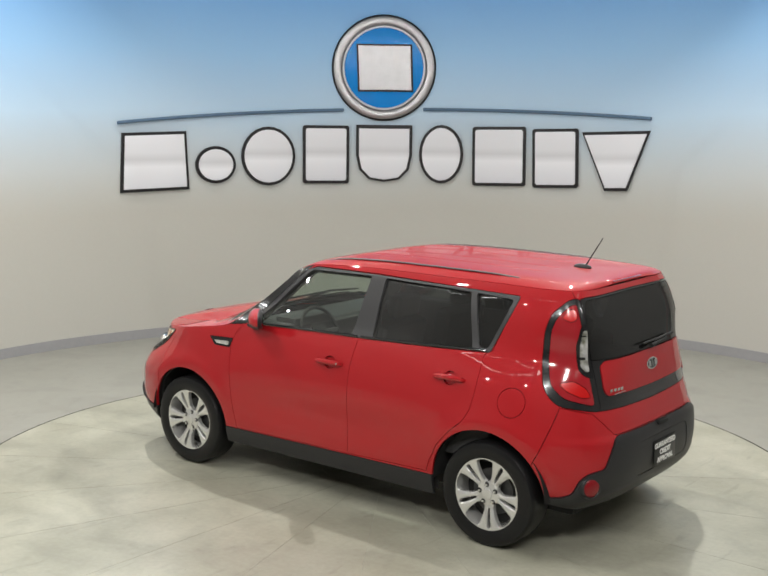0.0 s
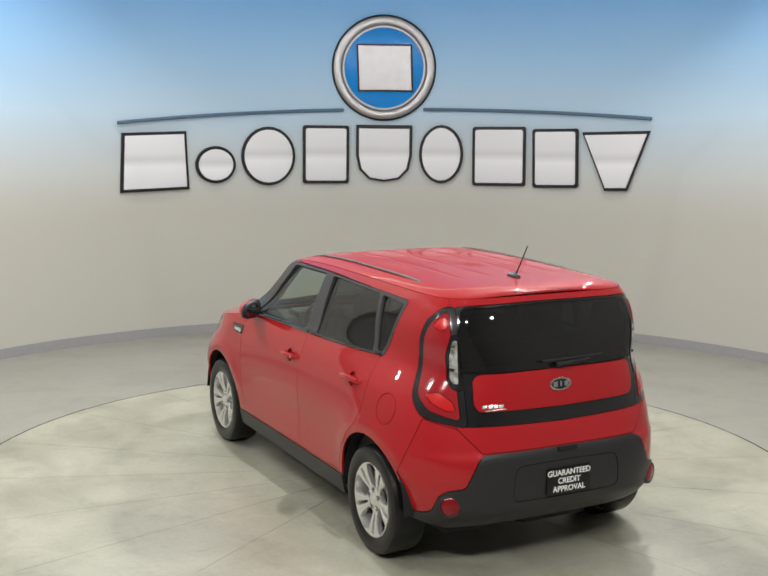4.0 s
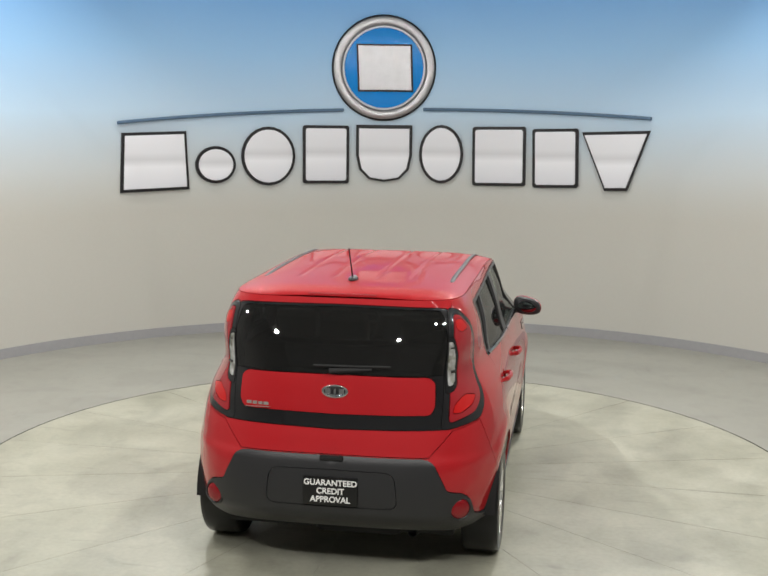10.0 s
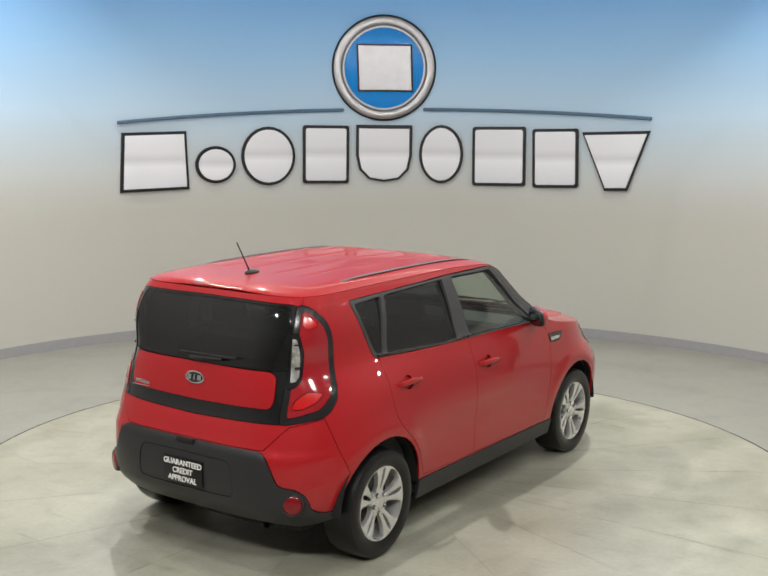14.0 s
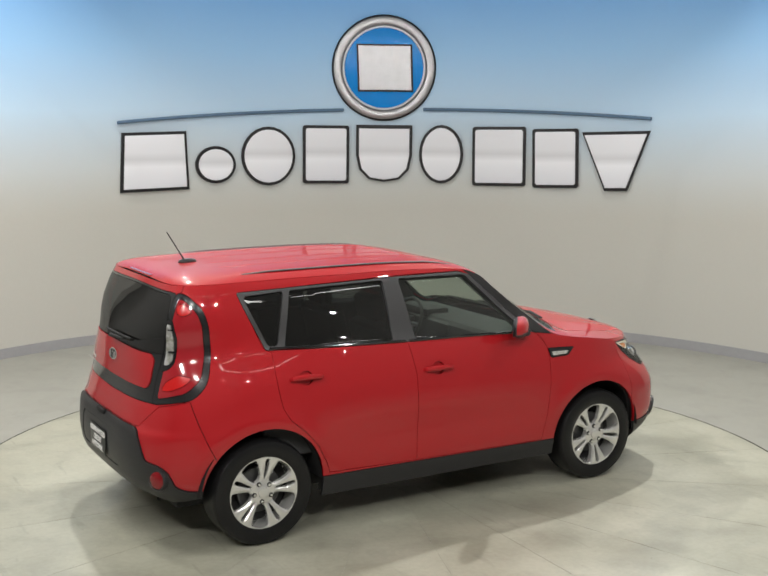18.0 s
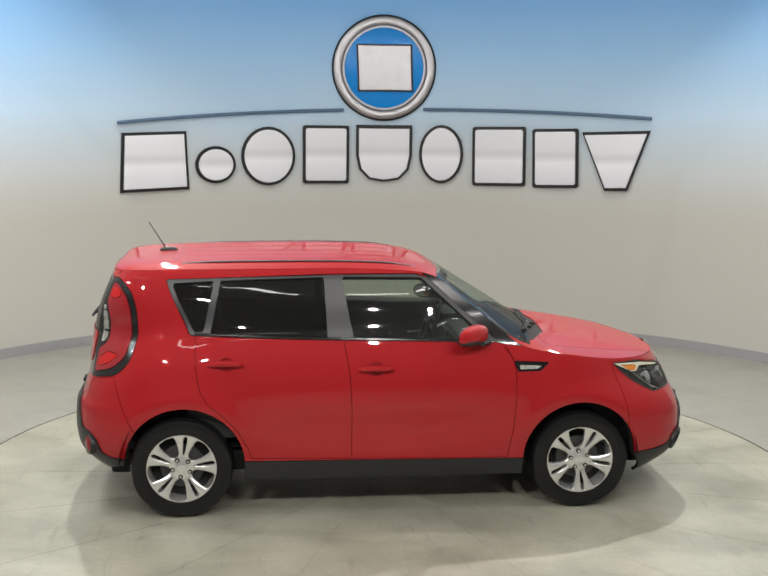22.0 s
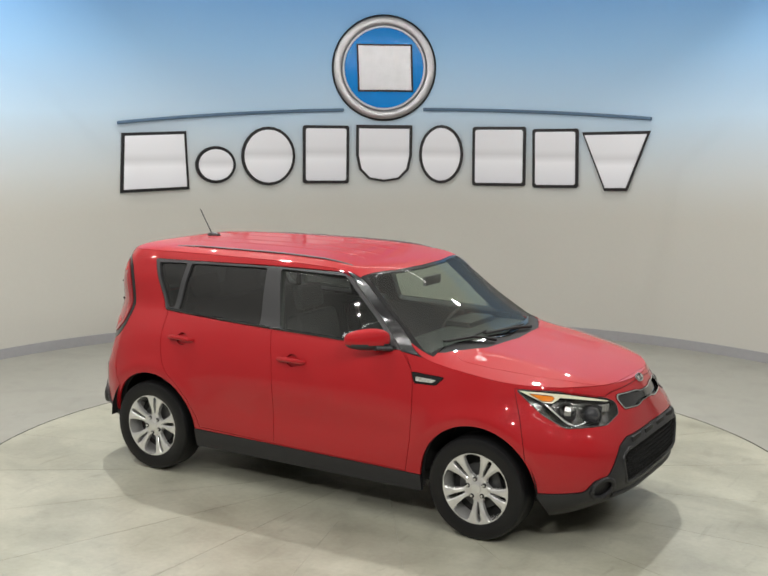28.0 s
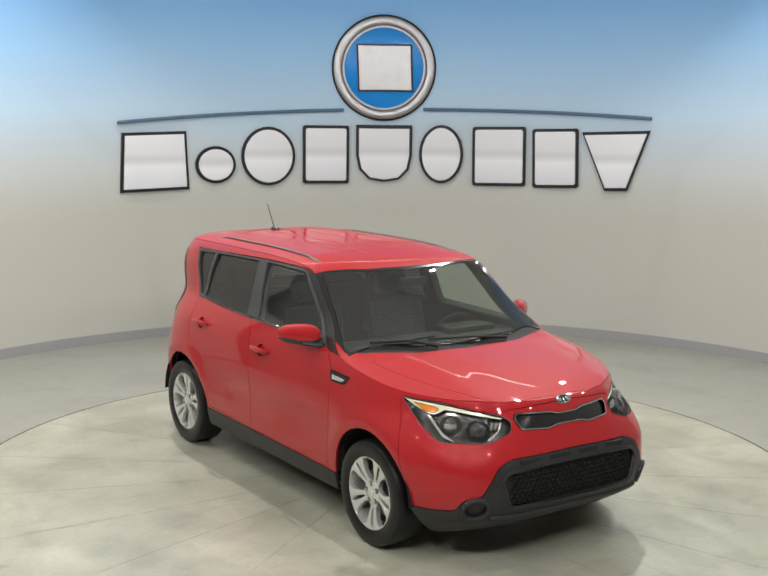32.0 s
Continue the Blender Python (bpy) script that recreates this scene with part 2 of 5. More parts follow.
def overlay_tint():
    """Off-white wall colour with an on-screen overlay's blue sky put in, fading out downwards."""
    m = material("overlay_tinted_wall", (0.54, 0.53, 0.485), 0.6, vary=0.02, grain=30, bump=0.05, stain=0.03, stain_scale=0.5)
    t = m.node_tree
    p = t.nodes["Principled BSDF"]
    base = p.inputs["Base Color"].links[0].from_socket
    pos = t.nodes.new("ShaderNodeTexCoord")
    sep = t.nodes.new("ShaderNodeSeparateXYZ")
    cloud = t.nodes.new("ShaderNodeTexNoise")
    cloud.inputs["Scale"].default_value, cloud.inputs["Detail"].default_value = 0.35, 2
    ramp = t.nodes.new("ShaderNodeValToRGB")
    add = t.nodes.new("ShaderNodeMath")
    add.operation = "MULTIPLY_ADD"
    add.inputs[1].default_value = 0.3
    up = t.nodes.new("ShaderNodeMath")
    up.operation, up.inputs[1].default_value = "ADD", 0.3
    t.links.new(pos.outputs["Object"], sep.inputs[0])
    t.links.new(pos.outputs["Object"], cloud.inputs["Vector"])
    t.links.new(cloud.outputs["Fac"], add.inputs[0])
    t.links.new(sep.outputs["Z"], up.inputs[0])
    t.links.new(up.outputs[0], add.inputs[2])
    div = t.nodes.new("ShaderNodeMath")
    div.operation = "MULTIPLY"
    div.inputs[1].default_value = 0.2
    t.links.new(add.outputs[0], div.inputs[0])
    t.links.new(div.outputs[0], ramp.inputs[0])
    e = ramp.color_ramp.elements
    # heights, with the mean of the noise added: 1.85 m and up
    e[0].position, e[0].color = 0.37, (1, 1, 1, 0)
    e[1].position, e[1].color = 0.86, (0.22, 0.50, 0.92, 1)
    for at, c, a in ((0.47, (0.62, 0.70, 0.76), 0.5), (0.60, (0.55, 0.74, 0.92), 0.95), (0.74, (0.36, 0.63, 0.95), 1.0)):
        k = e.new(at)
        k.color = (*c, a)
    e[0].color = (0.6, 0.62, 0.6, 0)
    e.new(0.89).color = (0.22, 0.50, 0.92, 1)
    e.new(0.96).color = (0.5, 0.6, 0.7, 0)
    # the overlay's tint covers the middle of the curve and thins out at both ends
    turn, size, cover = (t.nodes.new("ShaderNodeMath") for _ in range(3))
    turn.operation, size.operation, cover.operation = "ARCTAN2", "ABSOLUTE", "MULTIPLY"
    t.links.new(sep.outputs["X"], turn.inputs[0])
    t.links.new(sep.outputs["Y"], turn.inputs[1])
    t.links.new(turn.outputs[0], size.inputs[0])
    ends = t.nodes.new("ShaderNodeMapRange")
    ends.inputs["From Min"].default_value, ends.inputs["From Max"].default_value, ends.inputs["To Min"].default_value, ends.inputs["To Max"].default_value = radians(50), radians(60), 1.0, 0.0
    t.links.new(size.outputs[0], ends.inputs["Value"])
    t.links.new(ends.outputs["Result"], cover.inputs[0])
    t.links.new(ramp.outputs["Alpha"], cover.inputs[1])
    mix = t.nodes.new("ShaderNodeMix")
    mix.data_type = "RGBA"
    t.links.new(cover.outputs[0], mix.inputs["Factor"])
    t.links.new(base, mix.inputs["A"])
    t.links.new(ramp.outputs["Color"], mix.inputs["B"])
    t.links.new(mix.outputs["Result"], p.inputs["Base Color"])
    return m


TINTED_WALL = overlay_tint()
LOGO_WHITE = material("white_logo_face", (0.86, 0.86, 0.87), 0.35, vary=0.02, grain=10)
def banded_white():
    """White logo face with a soft grey sheen band painted across its middle."""
    m = LOGO_WHITE
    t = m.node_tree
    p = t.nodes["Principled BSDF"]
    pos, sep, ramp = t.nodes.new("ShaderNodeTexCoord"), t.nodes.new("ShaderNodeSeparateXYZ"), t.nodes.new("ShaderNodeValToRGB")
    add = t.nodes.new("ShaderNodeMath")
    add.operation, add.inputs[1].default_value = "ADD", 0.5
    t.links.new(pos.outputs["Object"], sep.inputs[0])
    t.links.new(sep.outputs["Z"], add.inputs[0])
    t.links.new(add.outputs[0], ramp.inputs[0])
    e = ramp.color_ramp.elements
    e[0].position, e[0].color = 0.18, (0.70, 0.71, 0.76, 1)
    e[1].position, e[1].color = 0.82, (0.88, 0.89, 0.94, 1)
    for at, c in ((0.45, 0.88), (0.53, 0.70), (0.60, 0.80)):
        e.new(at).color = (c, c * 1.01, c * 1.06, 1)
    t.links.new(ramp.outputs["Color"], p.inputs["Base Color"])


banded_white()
LOGO_BLACK = material("black_logo_edge", (0.012, 0.012, 0.014), 0.4, vary=0.1, grain=40)
LOGO_BLUE = material("blue_logo_face", (0.005, 0.28, 0.80), 0.25, coat=0.4, vary=0.05, grain=6)
LOGO_ROD = material("slate_blue_rod", (0.10, 0.17, 0.26), 0.5, vary=0.05, grain=20)
LOGO_CHROME = material("brushed_logo_ring", (0.40, 0.40, 0.41), 0.34, 0.85, vary=0.12, grain=8)


# ---- mesh helpers ----
def mesh_of(name, verts, faces, mat, smooth=False, normals=None):
    me = bpy.data.meshes.new(name)
    me.from_pydata([tuple(v) for v in verts], [], [tuple(f) for f in faces])
    if smooth or normals is not None:
        me.polygons.foreach_set("use_smooth", [True] * len(me.polygons))
    me.update()
    if normals is not None:
        me.normals_split_custom_set_from_vertices([tuple(n) for n in normals])
    me.materials.append(mat)
    return me


def part_mesh(name, me, parent, label=""):
    ob = new(name, me)
    ob.parent = parent
    if label:
        tagged(ob, label)
    return ob


def part(name, bm, mat, parent, label="", smooth=35):
    me = bpy.data.meshes.new(name)
    bmesh.ops.recalc_face_normals(bm, faces=bm.faces)
    bm.to_mesh(me)
    bm.free()
    me.materials.append(mat)
    if smooth:
        me.polygons.foreach_set("use_smooth", [True] * len(me.polygons))
        me.set_sharp_from_angle(angle=radians(smooth))
    return part_mesh(name, me, parent, label)


def thing(name, m, label, category, group="", kind=""):
    ob = new(name)
    ob.matrix_world = m
    return tagged(ob, label, category, group, kind)


def box_bm(size, centre=(0, 0, 0), bevel=0.0, segments=2, bm=None):
    bm = bm or bmesh.new()
    made = bmesh.ops.create_cube(bm, size=1.0, matrix=Matrix.Translation(centre) @ Matrix.Diagonal((*size, 1)))
    if bevel:
        edges = list({e for v in made["verts"] for e in v.link_edges})
        bmesh.ops.bevel(bm, geom=edges, offset=bevel, segments=segments, affect="EDGES", profile=0.6)
    return bm


def lathe(profile, steps, axis="y", bm=None):
    """Turn (radius, along) rows round an axis."""
    bm = bm or bmesh.new()
    rings = []
    for i in range(steps):
        a = 2 * math.pi * i / steps
        c, s = math.cos(a), math.sin(a)
        ring = []
        for r, h in profile:
            co = {"y": (r * c, h, r * s), "z": (r * c, r * s, h), "x": (h, r * c, r * s)}[axis]
            ring.append(bm.verts.new(co))
        rings.append(ring)
    for i in range(steps):
        a, b = rings[i], rings[(i + 1) % steps]
        for j in range(len(profile) - 1):
            bm.faces.new((a[j], a[j + 1], b[j + 1], b[j]))
    bmesh.ops.remove_doubles(bm, verts=bm.verts, dist=1e-5)
    return bm


def sweep(points, radius, steps=8, bm=None, flat=1.0):
    """A round or flattened bar along points."""
    bm = bm or bmesh.new()
    pts = [Vector(p) for p in points]
    rings = []
    for i, p in enumerate(pts):
        d = (pts[min(i + 1, len(pts) - 1)] - pts[max(i - 1, 0)]).normalized()
        side = d.cross(Vector((0, 0, 1)))
        if side.length < 1e-3:
            side = d.cross(Vector((0, 1, 0)))
        side.normalize()
        up = side.cross(d)
        r = radius[i] if isinstance(radius, (list, tuple)) else radius
        rings.append([bm.verts.new(p + side * r * math.cos(2 * math.pi * k / steps) + up * flat * r * math.sin(2 * math.pi * k / steps)) for k in range(steps)])
    for a, b in zip(rings, rings[1:]):
        for k in range(steps):
            bm.faces.new((a[k], a[(k + 1) % steps], b[(k + 1) % steps], b[k]))
    bm.faces.new(rings[0][::-1])
    bm.faces.new(rings[-1])
    return bm


def plate_bm(outline, depth, bevel=0.0, bm=None):
    """A flat plate from an outline in x and z; its face is at y = -depth, its back at y = 0."""
    bm = bm or bmesh.new()
    face = bm.faces.new([bm.verts.new((x, 0, z)) for x, z in outline])
    out = bmesh.ops.extrude_face_region(bm, geom=[face])
    front = [v for v in out["geom"] if isinstance(v, bmesh.types.BMVert)]
    bmesh.ops.translate(bm, verts=front, vec=(0, -depth, 0))
    if bevel:
        edges = list({e for v in front for e in v.link_edges if all(w in front for w in e.verts)})
        bmesh.ops.bevel(bm, geom=edges, offset=bevel, segments=2, affect="EDGES")
    return bm


def rounded(w, h, r, n=5):
    pts = []
    for cx, cz, a0 in ((w / 2 - r, h / 2 - r, 0), (-w / 2 + r, h / 2 - r, 90), (-w / 2 + r, -h / 2 + r, 180), (w / 2 - r, -h / 2 + r, 270)):
        for k in range(n + 1):
            a = radians(a0 + 90 * k / n)
            pts.append((cx + r * math.cos(a), cz + r * math.sin(a)))
    return pts


def text_mesh(body, size, depth):
    cu = bpy.data.curves.new("words", "FONT")
    cu.body, cu.size, cu.extrude, cu.align_x, cu.align_y, cu.offset = body, size, depth, "CENTER", "CENTER", size * 0.02
    ob = bpy.data.objects.new("words", cu)
    scene.collection.objects.link(ob)
    bpy.context.view_layer.update()
    me = bpy.data.meshes.new_from_object(ob.evaluated_get(bpy.context.evaluated_depsgraph_get()))
    bpy.data.objects.remove(ob)
    bpy.data.curves.remove(cu)
    return me


# ---- the hall ----
WALL_X, WALL_Y, WALL_R, WALL_H = 0.108, 0.337, 5.11, 6.4


def wall_point(azimuth, radius=WALL_R):
    a = radians(azimuth)
    return Vector((WALL_X + radius * math.sin(a), WALL_Y + radius * math.cos(a)))


def arc_wall(name, r0, r1, z0, z1, a0, a1, mat, steps=96):
    verts, faces = [], []
    for i in range(steps + 1):
        a = a0 + (a1 - a0) * i / steps
        p, q = wall_point(a, r0), wall_point(a, r1)
        verts += [(*p, z0), (*p, z1), (*q, z1), (*q, z0)]
    for i in range(steps):
        k, n = 4 * i, 4 * i + 4
        for j in range(4):
            faces.append((k + j, k + (j + 1) % 4, n + (j + 1) % 4, n + j))
    faces += [(0, 3, 2, 1), (4 * steps, 4 * steps + 1, 4 * steps + 2, 4 * steps + 3)]
    me = mesh_of(name, verts, faces, mat, True)
    me.set_sharp_from_angle(angle=radians(40))
    return new(name, me)


tagged(arc_wall("wall_north", WALL_R, WALL_R + 0.15, 0, WALL_H, -74, 74, TINTED_WALL), "curved off-white studio wall tinted upwards by an overlaid blue gradient", "wall", kind="structure")
tagged(arc_wall("baseboard", WALL_R - 0.018, WALL_R - 0.002, 0, 0.105, -74, 74, BASE_GREY), "grey painted baseboard along the curved wall", "baseboard", kind="structure")
for name, size, at in (("wall_west", (0.15, 12.2, WALL_H), (WALL_X - WALL_R - 0.08, -4.15, WALL_H / 2)), ("wall_east", (0.15, 12.2, WALL_H), (WALL_X + WALL_R + 0.08, -4.15, WALL_H / 2)), ("wall_south", (10.6, 0.15, WALL_H), (WALL_X, -10.3, WALL_H / 2))):
    ob = part(name, box_bm(size, at), HALL_DARK, None)
    tagged(ob, "plain grey hall wall behind the viewpoint", "wall", kind="structure")
ceil = part("ceiling", box_bm((11, 16.6, 0.1), (WALL_X, -2.2, WALL_H + 0.06)), HALL_CEIL, None)
tagged(ceil, "plain light grey ceiling of the hall", "ceiling", kind="structure")



def build_tube_lights():
    """Strip lights end to end on a ring under the ceiling."""
    first = None
    for k in range(20):
        a = 18 * k + 9
        if 35 < min(a, 360 - a) < 105:
            continue
        p = wall_point(a, 3.97 - 0.58 * math.cos(radians(a)))
        m = pose(p.x, p.y, RING_Z + 0.1, 0, 0, -a)
        if first is None:
            first = thing("strip_light", m, "slim white strip light with a glowing tube", "lamp", "strip lights over the turntable")
            for e in (-0.6, 0.6):
                part("end_cap", lathe([(0.0, e - 0.02), (0.017, e - 0.02), (0.017, e + 0.02), (0.0, e + 0.02)], 10, "x"), HOUSING, first)
            part("tube", lathe([(0.0, -0.58), (0.012, -0.58), (0.014, -0.57), (0.014, 0.57), (0.012, 0.58), (0.0, 0.58)], 12, "x"), TUBE_WHITE, first, "glowing white tube")
            part("hanger", sweep([(0.6, 0, 0.015), (0.6, 0, WALL_H - RING_Z - 0.09)], 0.003, 6), HOUSING, first)
        else:
            copy_thing(first, m)


build_tube_lights()

TABLE_R = 2.985


def ring_sheet(name, r0, r1, z, mat, steps=128, depth=0.08):
    """A flat ring with an inner drop; r0 = 0 makes a disc."""
    verts, faces = [], []
    rows = [r1] + [r1 + (r0 - r1) * k / 6 for k in range(1, 7)]
    for r in rows:
        for i in range(steps):
            a = 2 * math.pi * i / steps
            verts.append((r * math.cos(a), r * math.sin(a), z))
    for k in range(len(rows) - 1):
        for i in range(steps):
            j = (i + 1) % steps
            faces.append((k * steps + i, k * steps + j, (k + 1) * steps + j, (k + 1) * steps + i))
    return mesh_of(name, verts, faces, mat)


floor_me = ring_sheet("floor", TABLE_R + 0.012, 14.0, 0.0, FLOOR)
floor_ob = tagged(new("floor", floor_me), "smooth grey-beige painted hall floor round the turntable", "floor", kind="structure")
pit = part("turntable_pit", lathe([(0.0, -0.06), (3.2, -0.06)], 64, "z"), DARK, None)
tagged(pit, "dark pit under the turntable seen as a thin ring gap", "pit", kind="structure")


# ---- turntable ----
SLAB_COUNT, SLAB_FIRST = 20, 88.0


def wedge_bm(a0, a1, r0, r1, gap, depth, chamfer=0.003):
    """One slab of the round platform, with straight sawn sides and a small chamfer."""
    bm = bmesh.new()
    n = 8
    def ring(r, inset, z):
        row = []
        for k in range(n + 1):
            a = radians(a0 + (a1 - a0) * k / n)
            row.append((r * math.cos(a), r * math.sin(a), z))
        out = []
        for k, (x, y, zz) in enumerate(row):
            side = (k == 0) - (k == n)
            a = radians(a0 if k == 0 else a1)
            push = (gap / 2 + inset) * side
            out.append((x - push * math.sin(a), y + push * math.cos(a), zz))
        return out
    rows = [ring(r1, 0.0, -depth), ring(r1, 0.0, -chamfer), ring(r1 - chamfer, chamfer, 0.0)]
    for k in range(1, 4):
        rows.append(ring(r1 + (r0 - r1) * k / 4, chamfer, 0.0))
    rows += [ring(r0 + chamfer, chamfer, 0.0), ring(r0, 0.0, -chamfer), ring(r0, 0.0, -depth)]
    vs = [[bm.verts.new(p) for p in row] for row in rows]
    for p, q in zip(vs, vs[1:]):
        for k in range(n):
            bm.faces.new((p[k], p[k + 1], q[k + 1], q[k]))
    bm.faces.new([row[0] for row in vs])
    bm.faces.new([row[-1] for row in vs][::-1])
    return bm


def build_turntable():
    t = thing("turntable", pose(0, 0, 0), "round turning concrete platform with fine radial joints and scuffs", "turntable")
    part("frame", lathe([(0.0, -0.0012), (TABLE_R - 0.03, -0.0012), (TABLE_R - 0.03, -0.055)], 96, "z"), JOINT, t)
    part("hub_slab", lathe([(0.0, 0.0), (0.445, 0.0), (0.448, -0.003), (0.448, -0.03)], 48, "z"), CONCRETE, t)
    for k in range(SLAB_COUNT):
        part("slab", wedge_bm(SLAB_FIRST + 18 * k, SLAB_FIRST + 18 * k + 18, 0.453, TABLE_R, 0.0012, 0.012, 0.0007), CONCRETE, t)
    return t


turntable = build_turntable()


# ---- on-screen overlay logo, built as parts on the wall ----
def logo_pose(azimuth, z, lean=0.0, out=0.012):
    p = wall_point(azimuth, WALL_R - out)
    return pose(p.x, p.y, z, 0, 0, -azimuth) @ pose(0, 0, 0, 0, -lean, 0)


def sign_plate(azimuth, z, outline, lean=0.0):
    t = thing("sign_plate", logo_pose(azimuth, z, lean), "white plate with a thick black edge, from the overlaid logo", "sign", "plates of the wall sign")
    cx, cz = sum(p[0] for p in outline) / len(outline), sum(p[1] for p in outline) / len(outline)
    part("edge", plate_bm(outline, 0.03, 0.004), LOGO_BLACK, t)
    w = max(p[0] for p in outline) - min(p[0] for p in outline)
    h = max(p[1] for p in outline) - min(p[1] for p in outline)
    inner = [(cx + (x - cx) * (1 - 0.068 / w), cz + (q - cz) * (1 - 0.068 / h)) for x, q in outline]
    part("face", plate_bm(inner, 0.045, 0.005), LOGO_WHITE, t)
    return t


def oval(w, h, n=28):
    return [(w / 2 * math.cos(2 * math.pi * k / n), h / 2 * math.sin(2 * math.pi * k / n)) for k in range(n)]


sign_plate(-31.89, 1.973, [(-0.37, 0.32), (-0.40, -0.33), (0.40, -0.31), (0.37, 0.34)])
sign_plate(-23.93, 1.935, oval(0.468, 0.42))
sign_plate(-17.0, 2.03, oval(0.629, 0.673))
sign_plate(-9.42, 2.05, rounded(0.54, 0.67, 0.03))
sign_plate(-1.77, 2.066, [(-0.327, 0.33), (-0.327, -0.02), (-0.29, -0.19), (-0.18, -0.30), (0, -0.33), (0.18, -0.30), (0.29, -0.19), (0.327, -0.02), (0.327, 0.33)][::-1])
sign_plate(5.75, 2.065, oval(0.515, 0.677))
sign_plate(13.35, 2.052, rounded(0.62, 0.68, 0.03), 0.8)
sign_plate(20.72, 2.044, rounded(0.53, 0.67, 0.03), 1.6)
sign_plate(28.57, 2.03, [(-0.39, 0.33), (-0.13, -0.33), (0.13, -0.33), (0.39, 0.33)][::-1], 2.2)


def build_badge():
    t = thing("round_badge", logo_pose(-1.89, 3.047), "round blue badge in a brushed metal ring, from the overlaid logo", "sign")
    part("rim", lathe([(0.50, -0.01), (0.59, -0.045), (0.604, -0.03), (0.604, 0.01), (0.5, 0.01)], 72), LOGO_BLACK, t)
    part("ring", lathe([(0.475, -0.02), (0.50, -0.055), (0.545, -0.065), (0.578, -0.055), (0.588, -0.03)], 72), LOGO_CHROME, t, "brushed silver ring")
    part("inner_ring", lathe([(0.455, -0.034), (0.462, -0.05), (0.474, -0.05), (0.48, -0.03)], 72), LOGO_WHITE, t, "thin white inner ring")
    part("disc", lathe([(0.0, -0.035), (0.445, -0.03), (0.465, -0.02), (0.465, 0.0)], 72), LOGO_BLUE, t, "glossy blue disc")
    part("plaque_edge", plate_bm([(-0.30, -0.27), (0.34, -0.27), (0.32, 0.27), (-0.32, 0.27)], 0.055, 0.004), LOGO_BLACK, t)
    part("plaque", plate_bm([(-0.28, -0.25), (0.32, -0.25), (0.30, 0.25), (-0.30, 0.25)], 0.07, 0.006), LOGO_CHROME, t, "brushed silver plaque")


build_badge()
rod = thing("sign_rod", pose(0, 0, 0), "thin slate-blue curved rod above the plates, from the overlaid logo", "sign")
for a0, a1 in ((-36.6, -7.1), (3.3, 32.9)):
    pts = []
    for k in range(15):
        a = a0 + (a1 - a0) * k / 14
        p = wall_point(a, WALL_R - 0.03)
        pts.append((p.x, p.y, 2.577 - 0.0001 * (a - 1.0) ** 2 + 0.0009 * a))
    part("bar", sweep(pts, 0.02, 10), LOGO_ROD, rod)


# ---- the car ----
def curve(rows):
    """A smooth line through rows of (x, y) that does not overshoot."""
    xs, ys = np.array([r[0] for r in rows], float), np.array([r[1] for r in rows], float)
    h = np.diff(xs)
    d = np.diff(ys) / h
    m = np.zeros(len(xs))
    m[0], m[-1] = d[0], d[-1]
    for i in range(1, len(xs) - 1):
        m[i] = 0 if d[i - 1] * d[i] <= 0 else 2 * d[i - 1] * d[i] / (d[i - 1] + d[i])

    def f(x):
        x = np.clip(np.asarray(x, float), xs[0], xs[-1])
        i = np.clip(np.searchsorted(xs, x) - 1, 0, len(xs) - 2)
        t = (x - xs[i]) / h[i]
        return ((1 + 2 * t) * (1 - t) ** 2 * ys[i] + t * (1 - t) ** 2 * h[i] * m[i] + t * t * (3 - 2 * t) * ys[i + 1] + t * t * (t - 1) * h[i] * m[i + 1])
    return f


AXLE, HUB_Z, TYRE_R = 1.285, 0.321, 0.321
REAR_C, FRONT_C = -0.9, 1.1
REAR_LEN, FRONT_LEN = 1.7, 1.5
S_MIN, S_MAX = REAR_C - REAR_LEN, FRONT_C + FRONT_LEN
Z_LOW = 0.17
rear_x = curve([(0.15, -1.62), (0.24, -1.76), (0.30, -1.86), (0.35, -1.93), (0.42, -1.98), (0.55, -1.995), (0.68, -1.985), (0.735, -1.955), (0.80, -1.935), (0.90, -1.905), (1.0, -1.895), (1.1, -1.885), (1.25, -1.848), (1.42, -1.78), (1.54, -1.725), (1.6, -1.70)])
front_x = curve([(0.15, 1.72), (0.20, 1.86), (0.26, 1.98), (0.33, 2.075), (0.45, 2.115), (0.58, 2.105), (0.68, 2.075), (0.76, 2.05), (0.85, 2.02), (0.92, 1.985), (0.97, 1.94), (1.1, 1.80), (1.6, 1.4)])
half_w = curve([(0.15, 0.80), (0.22, 0.835), (0.30, 0.857), (0.38, 0.868), (0.50, 0.876), (0.62, 0.880), (0.75, 0.884), (0.88, 0.877), (0.97, 0.864), (1.05, 0.845), (1.12, 0.82), (1.17, 0.797), (1.34, 0.752), (1.45, 0.716), (1.5, 0.698), (1.55, 0.668), (1.6, 0.62)])


def step(x, a, b):
    t = np.clip((x - a) / (b - a), 0, 1)
    return t * t * (3 - 2 * t)


